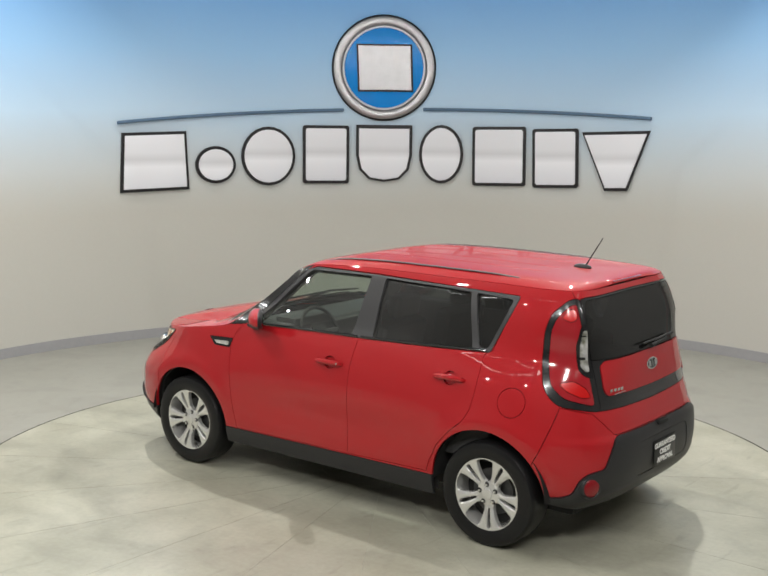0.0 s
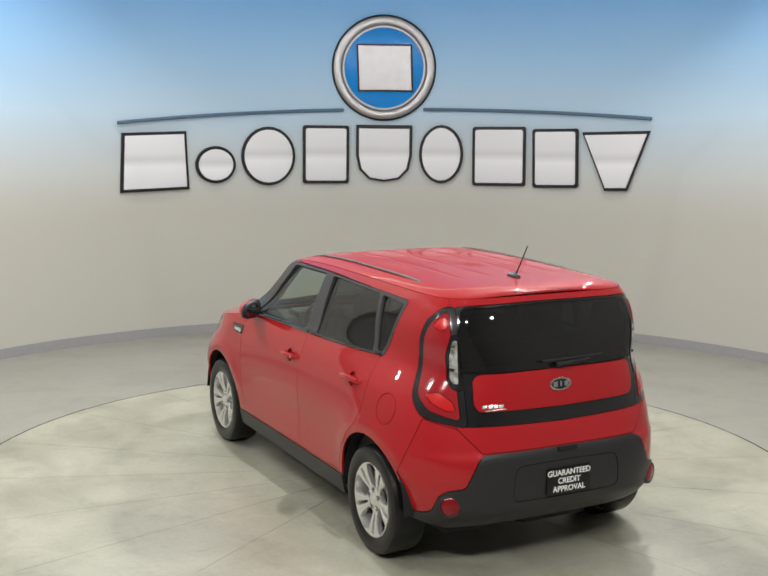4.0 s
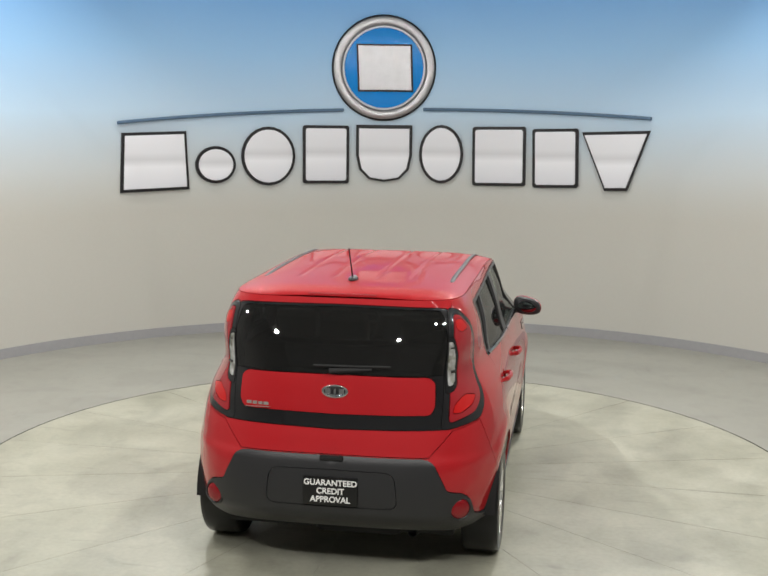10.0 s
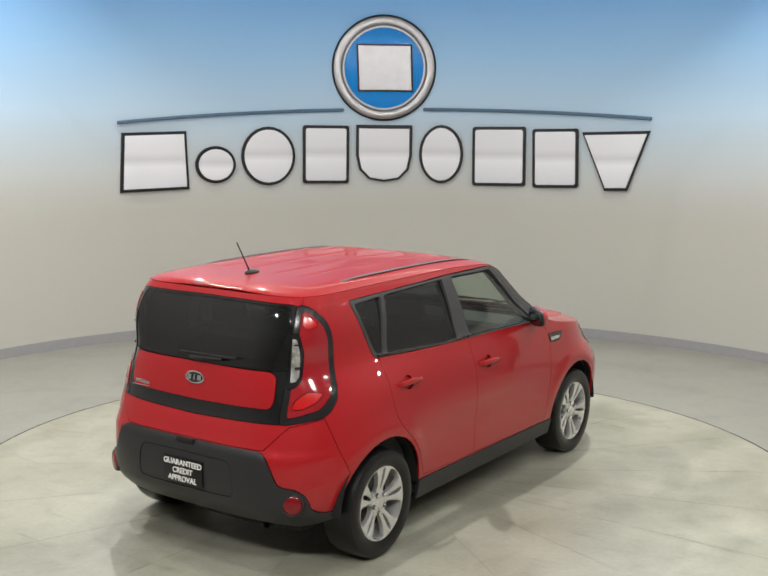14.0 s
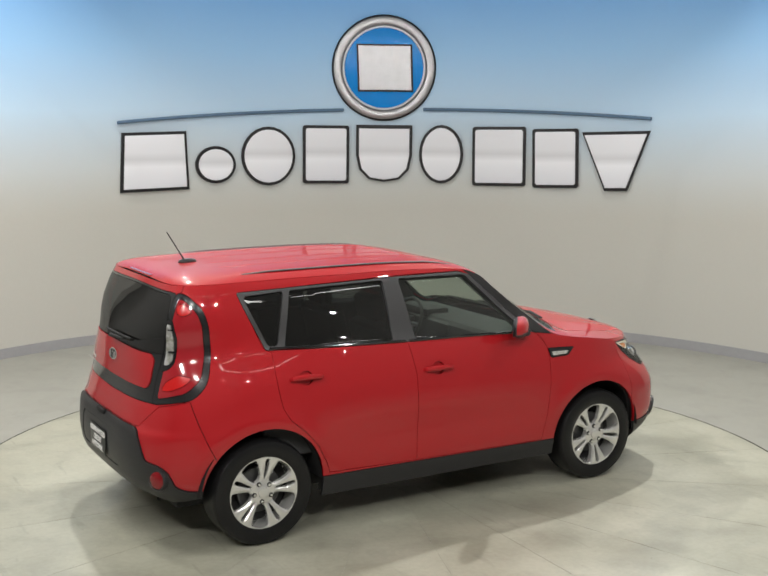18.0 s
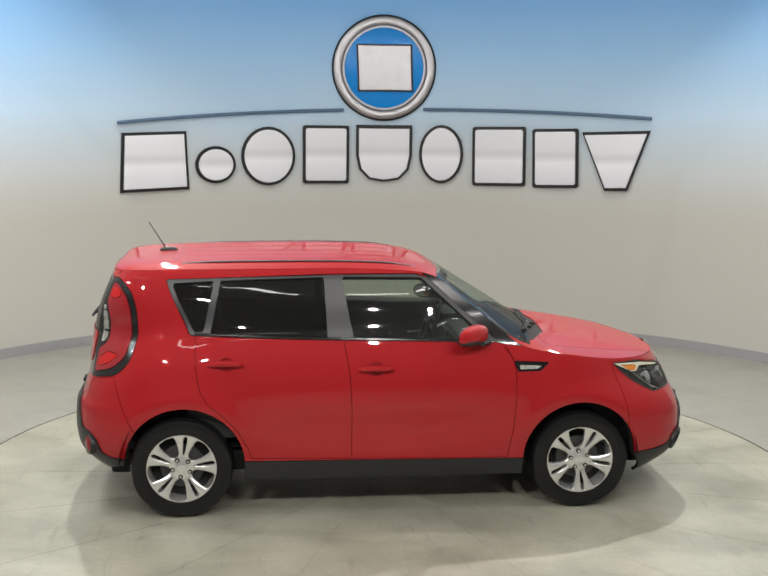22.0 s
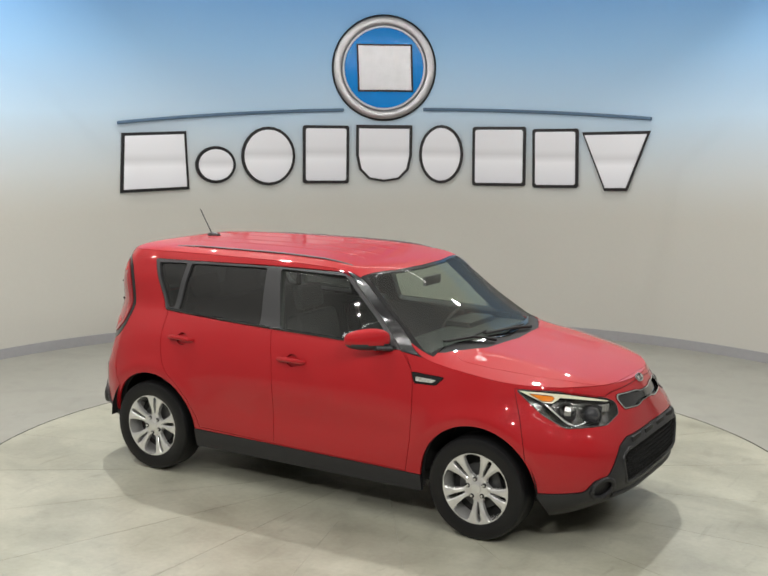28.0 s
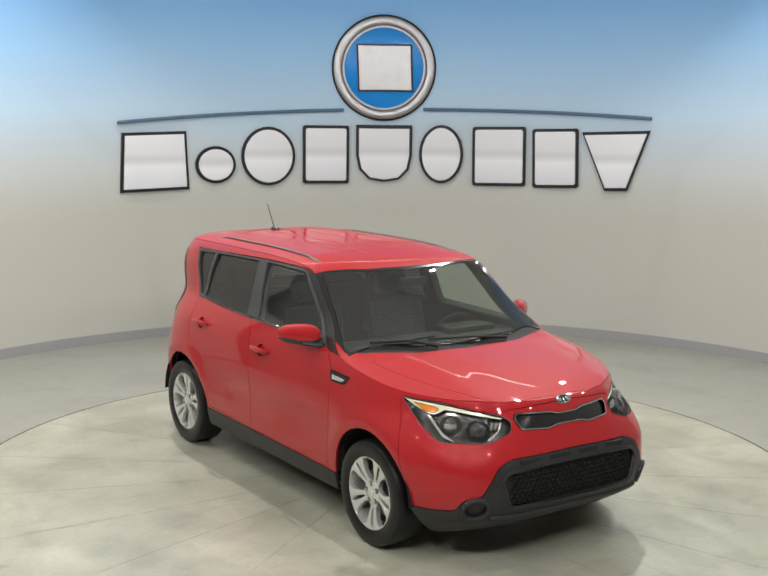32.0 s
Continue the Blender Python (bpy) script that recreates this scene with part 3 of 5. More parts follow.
def width_at(x, z):
    w = half_w(z)
    w = w - 0.036 * step(-x, 0.6, 1.4) * step(z, 0.95, 1.16) * (1 - 0.7 * step(z, 1.2, 1.42)) + 0.004 * step(-x, 0.6, 1.4) * (1 - step(z, 0.8, 1.0))
    w = w - 0.014 * step(-x, 1.2, 1.65) * step(z, 0.86, 1.0) * (1 - step(z, 1.08, 1.28))
    for at in (-AXLE, AXLE):
        w = w + 0.022 * np.exp(-((x - at) / 0.42) ** 2) * np.exp(-((z - 0.60) / 0.20) ** 2)
        # rolled lip that follows the arch
        w = w + 0.010 * np.exp(-((np.hypot(x - at, z - 0.335) - 0.43) / 0.055) ** 2) * step(z, 0.40, 0.62)
    w = w - 0.04 * step(x, 0.1, 0.7) * step(z, 1.1, 1.3)
    w = w - 0.012 * np.exp(-((x - 0.0) / 0.75) ** 4) * np.exp(-((z - 0.55) / 0.13) ** 2)
    return w


def skin(s, z):
    """The body's outer skin, left half: s runs round from the middle of the rear to the middle of the front."""
    s, z = np.asarray(s, float), np.asarray(z, float)
    rear, front = s < REAR_C, s > FRONT_C
    pr = np.clip((s - S_MIN) / REAR_LEN, 0, 1) * math.pi / 2
    pf = np.clip((S_MAX - s) / FRONT_LEN, 0, 1) * math.pi / 2
    x = s.copy() if s.ndim else s
    x = np.where(rear, -1.6, np.where(front, 1.6, s))
    y = width_at(x, z)
    for _ in range(4):
        b = width_at(x, z)
        ar, af = REAR_C - rear_x(z), front_x(z) - FRONT_C
        nr, nf = 4.0 + 3.0 * step(z, 1.1, 1.5), 2.2 + 1.5 * (1 - step(z, 0.6, 0.9))
        rr = ((np.cos(pr) / ar) ** nr + (np.sin(pr) / b) ** nr) ** (-1 / nr)
        rf = ((np.cos(pf) / af) ** nf + (np.sin(pf) / b) ** nf) ** (-1 / nf)
        x = np.where(rear, REAR_C - rr * np.cos(pr), np.where(front, FRONT_C + rf * np.cos(pf), s))
        y = np.where(rear, rr * np.sin(pr), np.where(front, rf * np.sin(pf), b))
    return np.stack([x, np.maximum(y, 0), z + 0 * x], -1)


def skin_normal(s, z):
    e = 0.004
    a = skin(np.minimum(s + e, S_MAX), z) - skin(np.maximum(s - e, S_MIN), z)
    b = skin(s, z + e) - skin(s, z - e)
    n = np.cross(b, a)
    n /= np.linalg.norm(n, axis=-1, keepdims=True)
    mid = (s < S_MIN + 1e-6) | (s > S_MAX - 1e-6)
    n[..., 1] = np.where(mid, 0, n[..., 1])
    return n / np.linalg.norm(n, axis=-1, keepdims=True)


def solve_s(lo, hi, z, axis, value):
    rising = axis == 0 or hi < 0
    for _ in range(3):
        line = np.linspace(lo, hi, 41)
        got = skin(line, np.full(41, z))[:, axis]
        below = got < value if rising else got > value
        k = int(np.clip(below.sum(), 1, 40))
        lo, hi = line[k - 1], line[k]
    return float((lo + hi) / 2)


def sd(x, z):
    """Skin coordinates of a place given by its length along the car and its height."""
    return (solve_s(S_MIN, S_MAX, z, 0, x), z)


def rr(y, z):
    return (S_MIN if y <= 0 else solve_s(S_MIN, REAR_C, z, 1, y), z)


def ff(y, z):
    return (S_MAX if y <= 0 else solve_s(FRONT_C, S_MAX, z, 1, y), z)


edge_z = curve([(-1.75, 1.545), (-1.55, 1.55), (-1.0, 1.557), (-0.3, 1.56), (0.1, 1.549), (0.26, 1.534), (0.38, 1.487), (0.465, 1.415), (0.705, 1.222), (0.90, 1.075), (1.0, 1.05), (1.2, 1.02), (1.5, 0.975), (1.7, 0.958), (1.85, 0.948), (1.97, 0.94)])
mid_z = curve([(-1.735, 1.545), (-1.69, 1.575), (-1.55, 1.595), (-1.0, 1.612), (-0.5, 1.616), (0.0, 1.603), (0.21, 1.575), (0.34, 1.547), (0.44, 1.502), (0.67, 1.362), (0.885, 1.23), (1.06, 1.12), (1.12, 1.096), (1.25, 1.078), (1.5, 1.042), (1.7, 1.005), (1.85, 0.972), (1.93, 0.95), (1.97, 0.94)])


EDGE_S = np.concatenate([np.linspace(S_MIN, REAR_C, 40), np.linspace(REAR_C, FRONT_C, 70)[1:], np.linspace(FRONT_C, S_MAX, 40)[1:]])
EDGE_ZS = np.full(len(EDGE_S), 1.2)
for _ in range(60):
    EDGE_ZS = 0.5 * EDGE_ZS + 0.5 * edge_z(skin(EDGE_S, EDGE_ZS)[:, 0])
EDGE_P = skin(EDGE_S, EDGE_ZS)
EX, EY, EZ = EDGE_P[:, 0], EDGE_P[:, 1], EDGE_P[:, 2]


def lid(x, y):
    """Height of the roof, windscreen and bonnet."""
    ye, ze, zc = np.interp(x, EX, EY), np.interp(x, EX, EZ), mid_z(x)
    t = np.clip(np.abs(y) / np.maximum(ye, 1e-4), 0, 1)
    roof = 1 - step(np.asarray(x, float), 0.22, 0.52)
    z = ze + np.maximum(zc - ze, 0) * (1 - t ** (2.6 + 2.0 * roof)) ** (0.9 - 0.15 * roof)
    hood = step(np.asarray(x, float), 1.0, 1.2) * (1 - step(np.asarray(x, float), 1.75, 1.92))
    z = z + 0.006 * hood * np.exp(-((np.abs(y) - 0.47) / 0.09) ** 2)
    ribs = (1 - step(np.asarray(x, float), 0.05, 0.2)) * step(np.asarray(x, float), -1.4, -1.25)
    for at in (0.13, 0.33):
        z = z - 0.004 * ribs * np.exp(-((np.abs(y) - at) / 0.016) ** 2)
    return z


def lid_point(p):
    return np.stack([p[:, 0], p[:, 1], lid(p[:, 0], p[:, 1])], -1)


def lid_normal(p):
    e = 0.005
    ye = np.interp(p[:, 0], EX, EY)
    y = np.minimum(p[:, 1], ye * 0.985)
    dx = (lid(p[:, 0] + e, y) - lid(p[:, 0] - e, y)) / (2 * e)
    dy = (lid(p[:, 0], np.minimum(y + e, ye * 0.99)) - lid(p[:, 0], y - e)) / (np.minimum(y + e, ye * 0.99) - y + e)
    dy = np.where(p[:, 1] < 1e-6, 0, dy)
    n = np.stack([-dx, -dy, np.ones(len(p))], -1)
    return n / np.linalg.norm(n, axis=1, keepdims=True)


def dense(poly, gap=0.035):
    out = []
    for (a, b), (c, d) in zip(poly, poly[1:] + poly[:1]):
        n = max(1, int(math.hypot(c - a, d - b) / gap))
        out += [(a + (c - a) * k / n, b + (d - b) * k / n) for k in range(n)]
    return out


def soften(poly, radius=0.03, n=4):
    """Rounds the corners of a closed outline."""
    out = []
    for i, p in enumerate(poly):
        a, b, c = np.array(poly[i - 1]), np.array(p), np.array(poly[(i + 1) % len(poly)])
        u, v = a - b, c - b
        r = min(radius, 0.45 * np.linalg.norm(u), 0.45 * np.linalg.norm(v))
        p0, p1 = b + u / np.linalg.norm(u) * r, b + v / np.linalg.norm(v) * r
        for k in range(n + 1):
            t = k / n
            q = (1 - t) ** 2 * p0 + 2 * t * (1 - t) * b + t * t * p1
            out.append((float(q[0]), float(q[1])))
    return out


def inside(poly, pts):
    x, y = pts[:, 0], pts[:, 1]
    hit = np.zeros(len(pts), bool)
    for (a, b), (c, d) in zip(poly, poly[1:] + poly[:1]):
        cross = (b > y) != (d > y)
        with np.errstate(divide="ignore", invalid="ignore"):
            hit ^= cross & (x < (c - a) * (y - b) / (d - b) + a)
    return hit


def near_lines(pts, segs, limit):
    keep = np.ones(len(pts), bool)
    order = np.argsort(pts[:, 0])
    xs = pts[order, 0]
    for a, b in segs:
        lo, hi = np.searchsorted(xs, (min(a[0], b[0]) - limit, max(a[0], b[0]) + limit))
        if lo == hi:
            continue
        some = order[lo:hi]
        q = pts[some]
        dx, dy = b[0] - a[0], b[1] - a[1]
        t = np.clip(((q[:, 0] - a[0]) * dx + (q[:, 1] - a[1]) * dy) / max(dx * dx + dy * dy, 1e-12), 0, 1)
        far = np.hypot(q[:, 0] - a[0] - t * dx, q[:, 1] - a[1] - t * dy) > limit
        keep[some] &= far
    return keep


def cut_regions(outline, regions, grid):
    """Splits the outline's inside along all region borders; returns points, triangles and the region of each."""
    from_polys = [dense(outline)] + [dense(p) for _, p in regions]
    verts, edges, segs = [], [], []
    for poly in from_polys:
        k = len(verts)
        verts += poly
        edges += [(k + i, k + (i + 1) % len(poly)) for i in range(len(poly))]
        segs += list(zip(poly, poly[1:] + poly[:1]))
    pts = grid[near_lines(grid, segs, 0.013)]
    pts = pts[inside(from_polys[0], pts)]
    verts += [tuple(p) for p in pts]
    co, _, tris, *_ = delaunay_2d_cdt([Vector(v) for v in verts], edges, [], 0, 1e-5)
    co = np.array([tuple(v) for v in co])
    tris = [t for t in tris if len(t) == 3]
    tri = np.array([tuple(t) for t in tris])
    cen = co[tri].mean(axis=1)
    owner = np.full(len(tri), -1)
    ok = inside(from_polys[0], cen)
    for i in range(len(regions) - 1, -1, -1):
        owner[inside(from_polys[i + 1], cen)] = i
    owner[~ok] = -2
    return co, tri, owner


def panel_mesh(name, co, tri, mat, point, normal, offset=0.0, gap=0.002, flange=0.012, sides="both", mirror=False, fixed=lambda p: np.zeros(len(p), bool), dome=0.0):
    """One panel from its triangles: pulled in by the gap, lifted by the offset, with its rim folded inwards."""
    used, inv = np.unique(tri, return_inverse=True)
    t = inv.reshape(-1, 3)
    p = co[used].copy()
    a, b, c = p[t[:, 0]], p[t[:, 1]], p[t[:, 2]]
    flip = (b[:, 0] - a[:, 0]) * (c[:, 1] - a[:, 1]) - (b[:, 1] - a[:, 1]) * (c[:, 0] - a[:, 0]) < 0
    t[flip] = t[flip][:, ::-1]
    count = {}
    for f in t:
        for i, j in ((f[0], f[1]), (f[1], f[2]), (f[2], f[0])):
            count[(i, j)] = 1
    border = [e for e in count if (e[1], e[0]) not in count]
    on_axis = fixed(p)
    border = [e for e in border if not (on_axis[e[0]] and on_axis[e[1]])]
    push = np.zeros_like(p)
    for i, j in border:
        d = p[j] - p[i]
        n = np.array([-d[1], d[0]]) / max(np.linalg.norm(d), 1e-9)
        push[i] += n
        push[j] += n
    ln = np.linalg.norm(push, axis=1, keepdims=True)
    push = np.where(ln > 1e-9, push / np.maximum(ln, 1e-9), 0) * gap
    push[on_axis, 0 if sides == "s" else 1] = 0
    rim = {v for e in border for v in e}
    q = p + push
    pos, nor = point(q), normal(q)
    lift = np.full(len(p), offset)
    pos = pos + nor * lift[:, None]
    verts, norms = [tuple(v) for v in pos], [tuple(n) for n in nor]
    faces = [tuple(f) for f in t]
    if flange:
        low = {}
        outer = point(p - 0.5 * push)
        for v in sorted(rim):
            low[v] = (len(verts), len(verts) + 1)
            out = outer[v] - pos[v]
            out = out - nor[v] * (out @ nor[v])
            out = out / max(np.linalg.norm(out), 1e-9)
            verts += [tuple(pos[v]), tuple(pos[v] - nor[v] * flange)]
            norms += [tuple(out), tuple(out)]
        for i, j in border:
            faces.append((low[j][0], low[i][0], low[i][1], low[j][1]))
    return verts, norms, faces


def put_panel(name, halves, mat, parent, label=""):
    """Joins the halves (the second one mirrored) to one mesh part."""
    verts, norms, faces = [], [], []
    for (v, n, f), side in halves:
        k = len(verts)
        verts += [(a, side * b, c) for a, b, c in v]
        norms += [(a, side * b, c) for a, b, c in n]
        faces += [tuple(i + k for i in (q[::-1] if side > 0 else q)) for q in f]
    return part_mesh(name, mesh_of(name, verts, faces, mat, True, norms), parent, label)


car = thing("car", pose(0, 0, 0), "red five-door boxy hatchback parked on the concrete turntable", "car")


def arch(at):
    at = at + (0.018 if at < 0 else 0.0)
    return [sd(at + 0.378 * math.cos(a), 0.335 + 0.378 * math.sin(a)) for a in np.linspace(math.pi, 0, 30)] + [sd(at + 0.378, 0.10), sd(at - 0.378, 0.10)]


# outlines on the body side, (length, height)
QUARTER = soften([sd(-1.335, 1.475), sd(-1.075, 1.488), sd(-1.145, 1.175), sd(-1.205, 1.178)], 0.025)
REAR_WIN = soften([sd(-1.035, 1.489), sd(-0.385, 1.508), sd(-0.365, 1.143), sd(-1.10, 1.166)], 0.015)
FRONT_WIN = soften([sd(-0.268, 1.511), sd(0.24, 1.505), sd(0.66, 1.122), sd(-0.198, 1.138)], 0.02)
SIDE_BAND = soften([sd(-1.375, 1.50), sd(-0.9, 1.512), sd(-0.3, 1.525), sd(0.20, 1.528), sd(0.30, 1.50), sd(0.765, 1.10), sd(0.3, 1.115), sd(-0.3, 1.125), sd(-1.225, 1.155)], 0.02)
PILLAR = [sd(0.23, 1.545), sd(0.42, 1.56), sd(0.94, 1.15), sd(0.92, 1.072), sd(0.74, 1.095), sd(0.29, 1.50)]
REAR_DOOR = [sd(-0.305, 1.53), sd(-0.262, 1.13), sd(-0.225, 0.92), sd(-0.212, 0.70), sd(-0.212, 0.362), sd(-0.845, 0.378), sd(-0.87, 0.45), sd(-0.93, 0.56), sd(-1.02, 0.66), sd(-1.12, 0.745), sd(-1.165, 0.82), sd(-1.185, 0.92), sd(-1.19, 1.14), sd(-1.24, 1.17), sd(-1.35, 1.46), sd(-1.30, 1.495)]
FRONT_DOOR = [sd(-0.305, 1.53), sd(-0.262, 1.13), sd(-0.225, 0.92), sd(-0.212, 0.70), sd(-0.212, 0.362), sd(0.80, 0.352), sd(0.835, 0.55), sd(0.85, 0.75), sd(0.845, 0.92), sd(0.825, 1.00), sd(0.745, 1.10), sd(0.265, 1.515), sd(0.20, 1.53)]
ROCKER = [sd(-0.93, 0.36), sd(0.93, 0.342), sd(0.93, 0.10), sd(-0.93, 0.10)]
MARKER_FRAME = soften([sd(0.832, 0.985), sd(1.06, 0.975), sd(1.005, 0.922), sd(0.855, 0.918)], 0.012)
MARKER = soften([sd(0.862, 0.962), sd(1.012, 0.955), sd(0.985, 0.932), sd(0.868, 0.930)], 0.01)
# tail
TAIL_RING = soften([rr(0.575, 1.51), sd(-1.655, 1.50), sd(-1.582, 1.42), sd(-1.556, 1.32), sd(-1.552, 1.22), sd(-1.558, 1.12), sd(-1.592, 1.0), sd(-1.68, 0.908), rr(0.66, 0.877), rr(0.575, 0.862)], 0.05)
TAIL_LAMP = soften([rr(0.61, 1.475), sd(-1.67, 1.468), sd(-1.618, 1.40), sd(-1.594, 1.32), sd(-1.589, 1.22), sd(-1.595, 1.12), sd(-1.628, 1.02), sd(-1.71, 0.947), rr(0.665, 0.915), rr(0.612, 0.90)], 0.035)
TAIL_CLEAR = soften([rr(0.597, 1.335), rr(0.620, 1.33), rr(0.632, 1.24), rr(0.633, 1.12), rr(0.622, 1.092), rr(0.600, 1.092)], 0.012)
TAIL_BEZEL = soften([rr(0.59, 1.36), rr(0.624, 1.358), rr(0.645, 1.25), rr(0.646, 1.10), rr(0.630, 1.065), rr(0.59, 1.055)], 0.02)


def tail_at(z, f):
    """A place on the tail lamp: f runs from its inner to its outer edge."""
    inner = solve_s(S_MIN, REAR_C, z, 1, 0.646 if 1.05 < z < 1.37 else 0.612)
    outer = sd(float(np.interp(z, (0.947, 1.02, 1.12, 1.22, 1.40, 1.46), (-1.71, -1.628, -1.595, -1.589, -1.618, -1.66))), z)[0]
    return (inner + (outer - inner) * f, z)


BULB_LOW = soften([tail_at(1.045, 0.42), tail_at(1.03, 0.80), tail_at(0.985, 0.72), tail_at(0.95, 0.40), tail_at(0.95, 0.10), tail_at(1.0, 0.15)], 0.02)
BULB_TOP = soften([tail_at(1.448, 0.18), tail_at(1.448, 0.72), tail_at(1.40, 0.82), tail_at(1.375, 0.42), tail_at(1.40, 0.15)], 0.02)
HATCH_GLASS = soften([(S_MIN - 0.05, 1.500), rr(0.555, 1.494), rr(0.59, 1.36), rr(0.607, 1.155), (S_MIN - 0.05, 1.15)], 0.04)
HATCH_PANEL = soften([(S_MIN - 0.1, 1.152), rr(0.50, 1.148), rr(0.535, 1.12), rr(0.54, 0.985), rr(0.515, 0.945), (S_MIN - 0.1, 0.935)], 0.03)
HATCH_BLACK = soften([(S_MIN - 0.05, 1.513), rr(0.565, 1.508), rr(0.605, 1.40), rr(0.628, 1.10), rr(0.625, 0.87), (S_MIN - 0.05, 0.855)], 0.03)
HATCH = [(S_MIN - 0.05, 1.70), rr(0.575, 1.55), rr(0.615, 1.40), rr(0.64, 1.10), rr(0.635, 0.86), rr(0.575, 0.79), rr(0.52, 0.728), (S_MIN - 0.05, 0.728)]
SPOILER = [(S_MIN - 0.05, 1.70), rr(0.585, 1.56), rr(0.605, 1.48), rr(0.57, 1.505), (S_MIN - 0.05, 1.507)]
BUMPER_RECESS = soften([(S_MIN - 0.05, 0.655), rr(0.34, 0.65), rr(0.36, 0.45), (S_MIN - 0.05, 0.45)], 0.05)
BUMPER_BLACK = soften([(S_MIN - 0.05, 0.722), rr(0.50, 0.722), rr(0.545, 0.70), rr(0.62, 0.545), rr(0.70, 0.525), rr(0.735, 0.49), rr(0.75, 0.40), rr(0.775, 0.376), sd(-1.58, 0.368), sd(-1.5, 0.05), (S_MIN - 0.05, 0.05)], 0.02)
REAR_BUMPER = [(S_MIN - 0.05, 0.75), rr(0.52, 0.728), rr(0.575, 0.79), rr(0.635, 0.86), sd(-1.70, 0.90), sd(-1.66, 0.75), sd(-1.60, 0.60), sd(-1.5, 0.40), sd(-1.5, 0.05), (S_MIN - 0.05, 0.05)]
# front
HEADLAMP = soften([sd(1.50, 0.947), sd(1.70, 0.935), ff(0.42, 0.875), ff(0.375, 0.845), ff(0.40, 0.79), ff(0.54, 0.745), sd(1.80, 0.745), sd(1.66, 0.815)], 0.02)


def lamp_line(u, drop):
    """A place on the headlamp: u runs along its top edge from the outer tip to the inner end, drop goes down from it."""
    rows = [sd(1.505, 0.945), sd(1.70, 0.934), ff(0.42, 0.874), ff(0.385, 0.852)]
    far = [0.0, 0.40, 0.93, 1.0]
    return (float(np.interp(u, far, [r[0] for r in rows])), float(np.interp(u, far, [r[1] for r in rows])) - drop)


LAMP_STRIP = [lamp_line(u, d) for u, d in ((0.008, 0.001), (0.25, 0.002), (0.5, 0.003), (0.75, 0.003), (0.95, 0.004), (0.93, 0.016), (0.75, 0.020), (0.55, 0.024), (0.44, 0.030), (0.40, 0.050), (0.35, 0.064), (0.27, 0.062), (0.14, 0.032))]
LAMP_AMBER = soften([lamp_line(u, d) for u, d in ((0.12, 0.014), (0.36, 0.022), (0.39, 0.033), (0.35, 0.055), (0.255, 0.053))], 0.008)
LAMP_EDGE = [lamp_line(u, d) for u, d in ((0.27, 0.066), (0.31, 0.067), (0.45, 0.140), (0.54, 0.160), (0.54, 0.168), (0.45, 0.160))]
GRILLE = soften([(S_MAX + 0.05, 0.866), ff(0.07, 0.866), ff(0.125, 0.880), ff(0.335, 0.886), ff(0.358, 0.862), ff(0.335, 0.798), ff(0.15, 0.788), ff(0.085, 0.803), (S_MAX + 0.05, 0.803)], 0.02)
GRILLE_MESH = soften([(S_MAX + 0.05, 0.858), ff(0.073, 0.858), ff(0.128, 0.871), ff(0.326, 0.876), ff(0.345, 0.858), ff(0.324, 0.807), ff(0.152, 0.797), ff(0.087, 0.811), (S_MAX + 0.05, 0.811)], 0.012)
INTAKE = soften([(S_MAX + 0.05, 0.600), ff(0.47, 0.595), ff(0.515, 0.55), ff(0.46, 0.388), (S_MAX + 0.05, 0.388)], 0.03)
FRONT_BLACK = soften([(S_MAX + 0.05, 0.668), ff(0.44, 0.66), ff(0.525, 0.625), ff(0.585, 0.53), ff(0.625, 0.463), ff(0.70, 0.445), ff(0.725, 0.378), sd(1.78, 0.362), sd(1.60, 0.352), sd(1.55, 0.05), (S_MAX + 0.05, 0.05)], 0.025)
FOG = [ff(0.640 + 0.058 * math.cos(a), 0.393 + 0.058 * math.sin(a)) for a in np.linspace(0, 2 * math.pi, 24)[:-1]]
FRONT_BUMPER = [(S_MAX + 0.1, 0.935), ff(0.36, 0.905), ff(0.43, 0.885), sd(1.70, 0.94), sd(1.49, 0.952), sd(1.545, 0.80), sd(1.60, 0.60), sd(1.62, 0.40), sd(1.62, 0.05), (S_MAX + 0.1, 0.05)]
FENDER = [sd(0.75, 1.13), sd(0.825, 1.00), sd(0.845, 0.92), sd(0.85, 0.75), sd(0.835, 0.55), sd(0.80, 0.352), sd(0.80, 0.05), sd(1.62, 0.05), sd(1.62, 0.40), sd(1.60, 0.60), sd(1.545, 0.80), sd(1.49, 0.952), sd(1.70, 0.94), ff(0.43, 0.885), ff(0.36, 0.905), (S_MAX + 0.1, 0.935), (S_MAX + 0.1, 1.2), sd(1.0, 1.2)]
FUEL = [sd(-1.43 + 0.085 * math.cos(a), 0.90 + 0.085 * math.sin(a)) for a in np.linspace(0, 2 * math.pi, 28)[:-1]]

HANDLES = {"rear_door": (-1.0, 0.983), "front_door": (-0.06, 0.945)}
CUPS = {door: [sd(x + 0.044 * math.cos(a), z + 0.04 * math.sin(a)) for a in np.linspace(0, 2 * math.pi, 25)[:-1]] for door, (x, z) in HANDLES.items()}

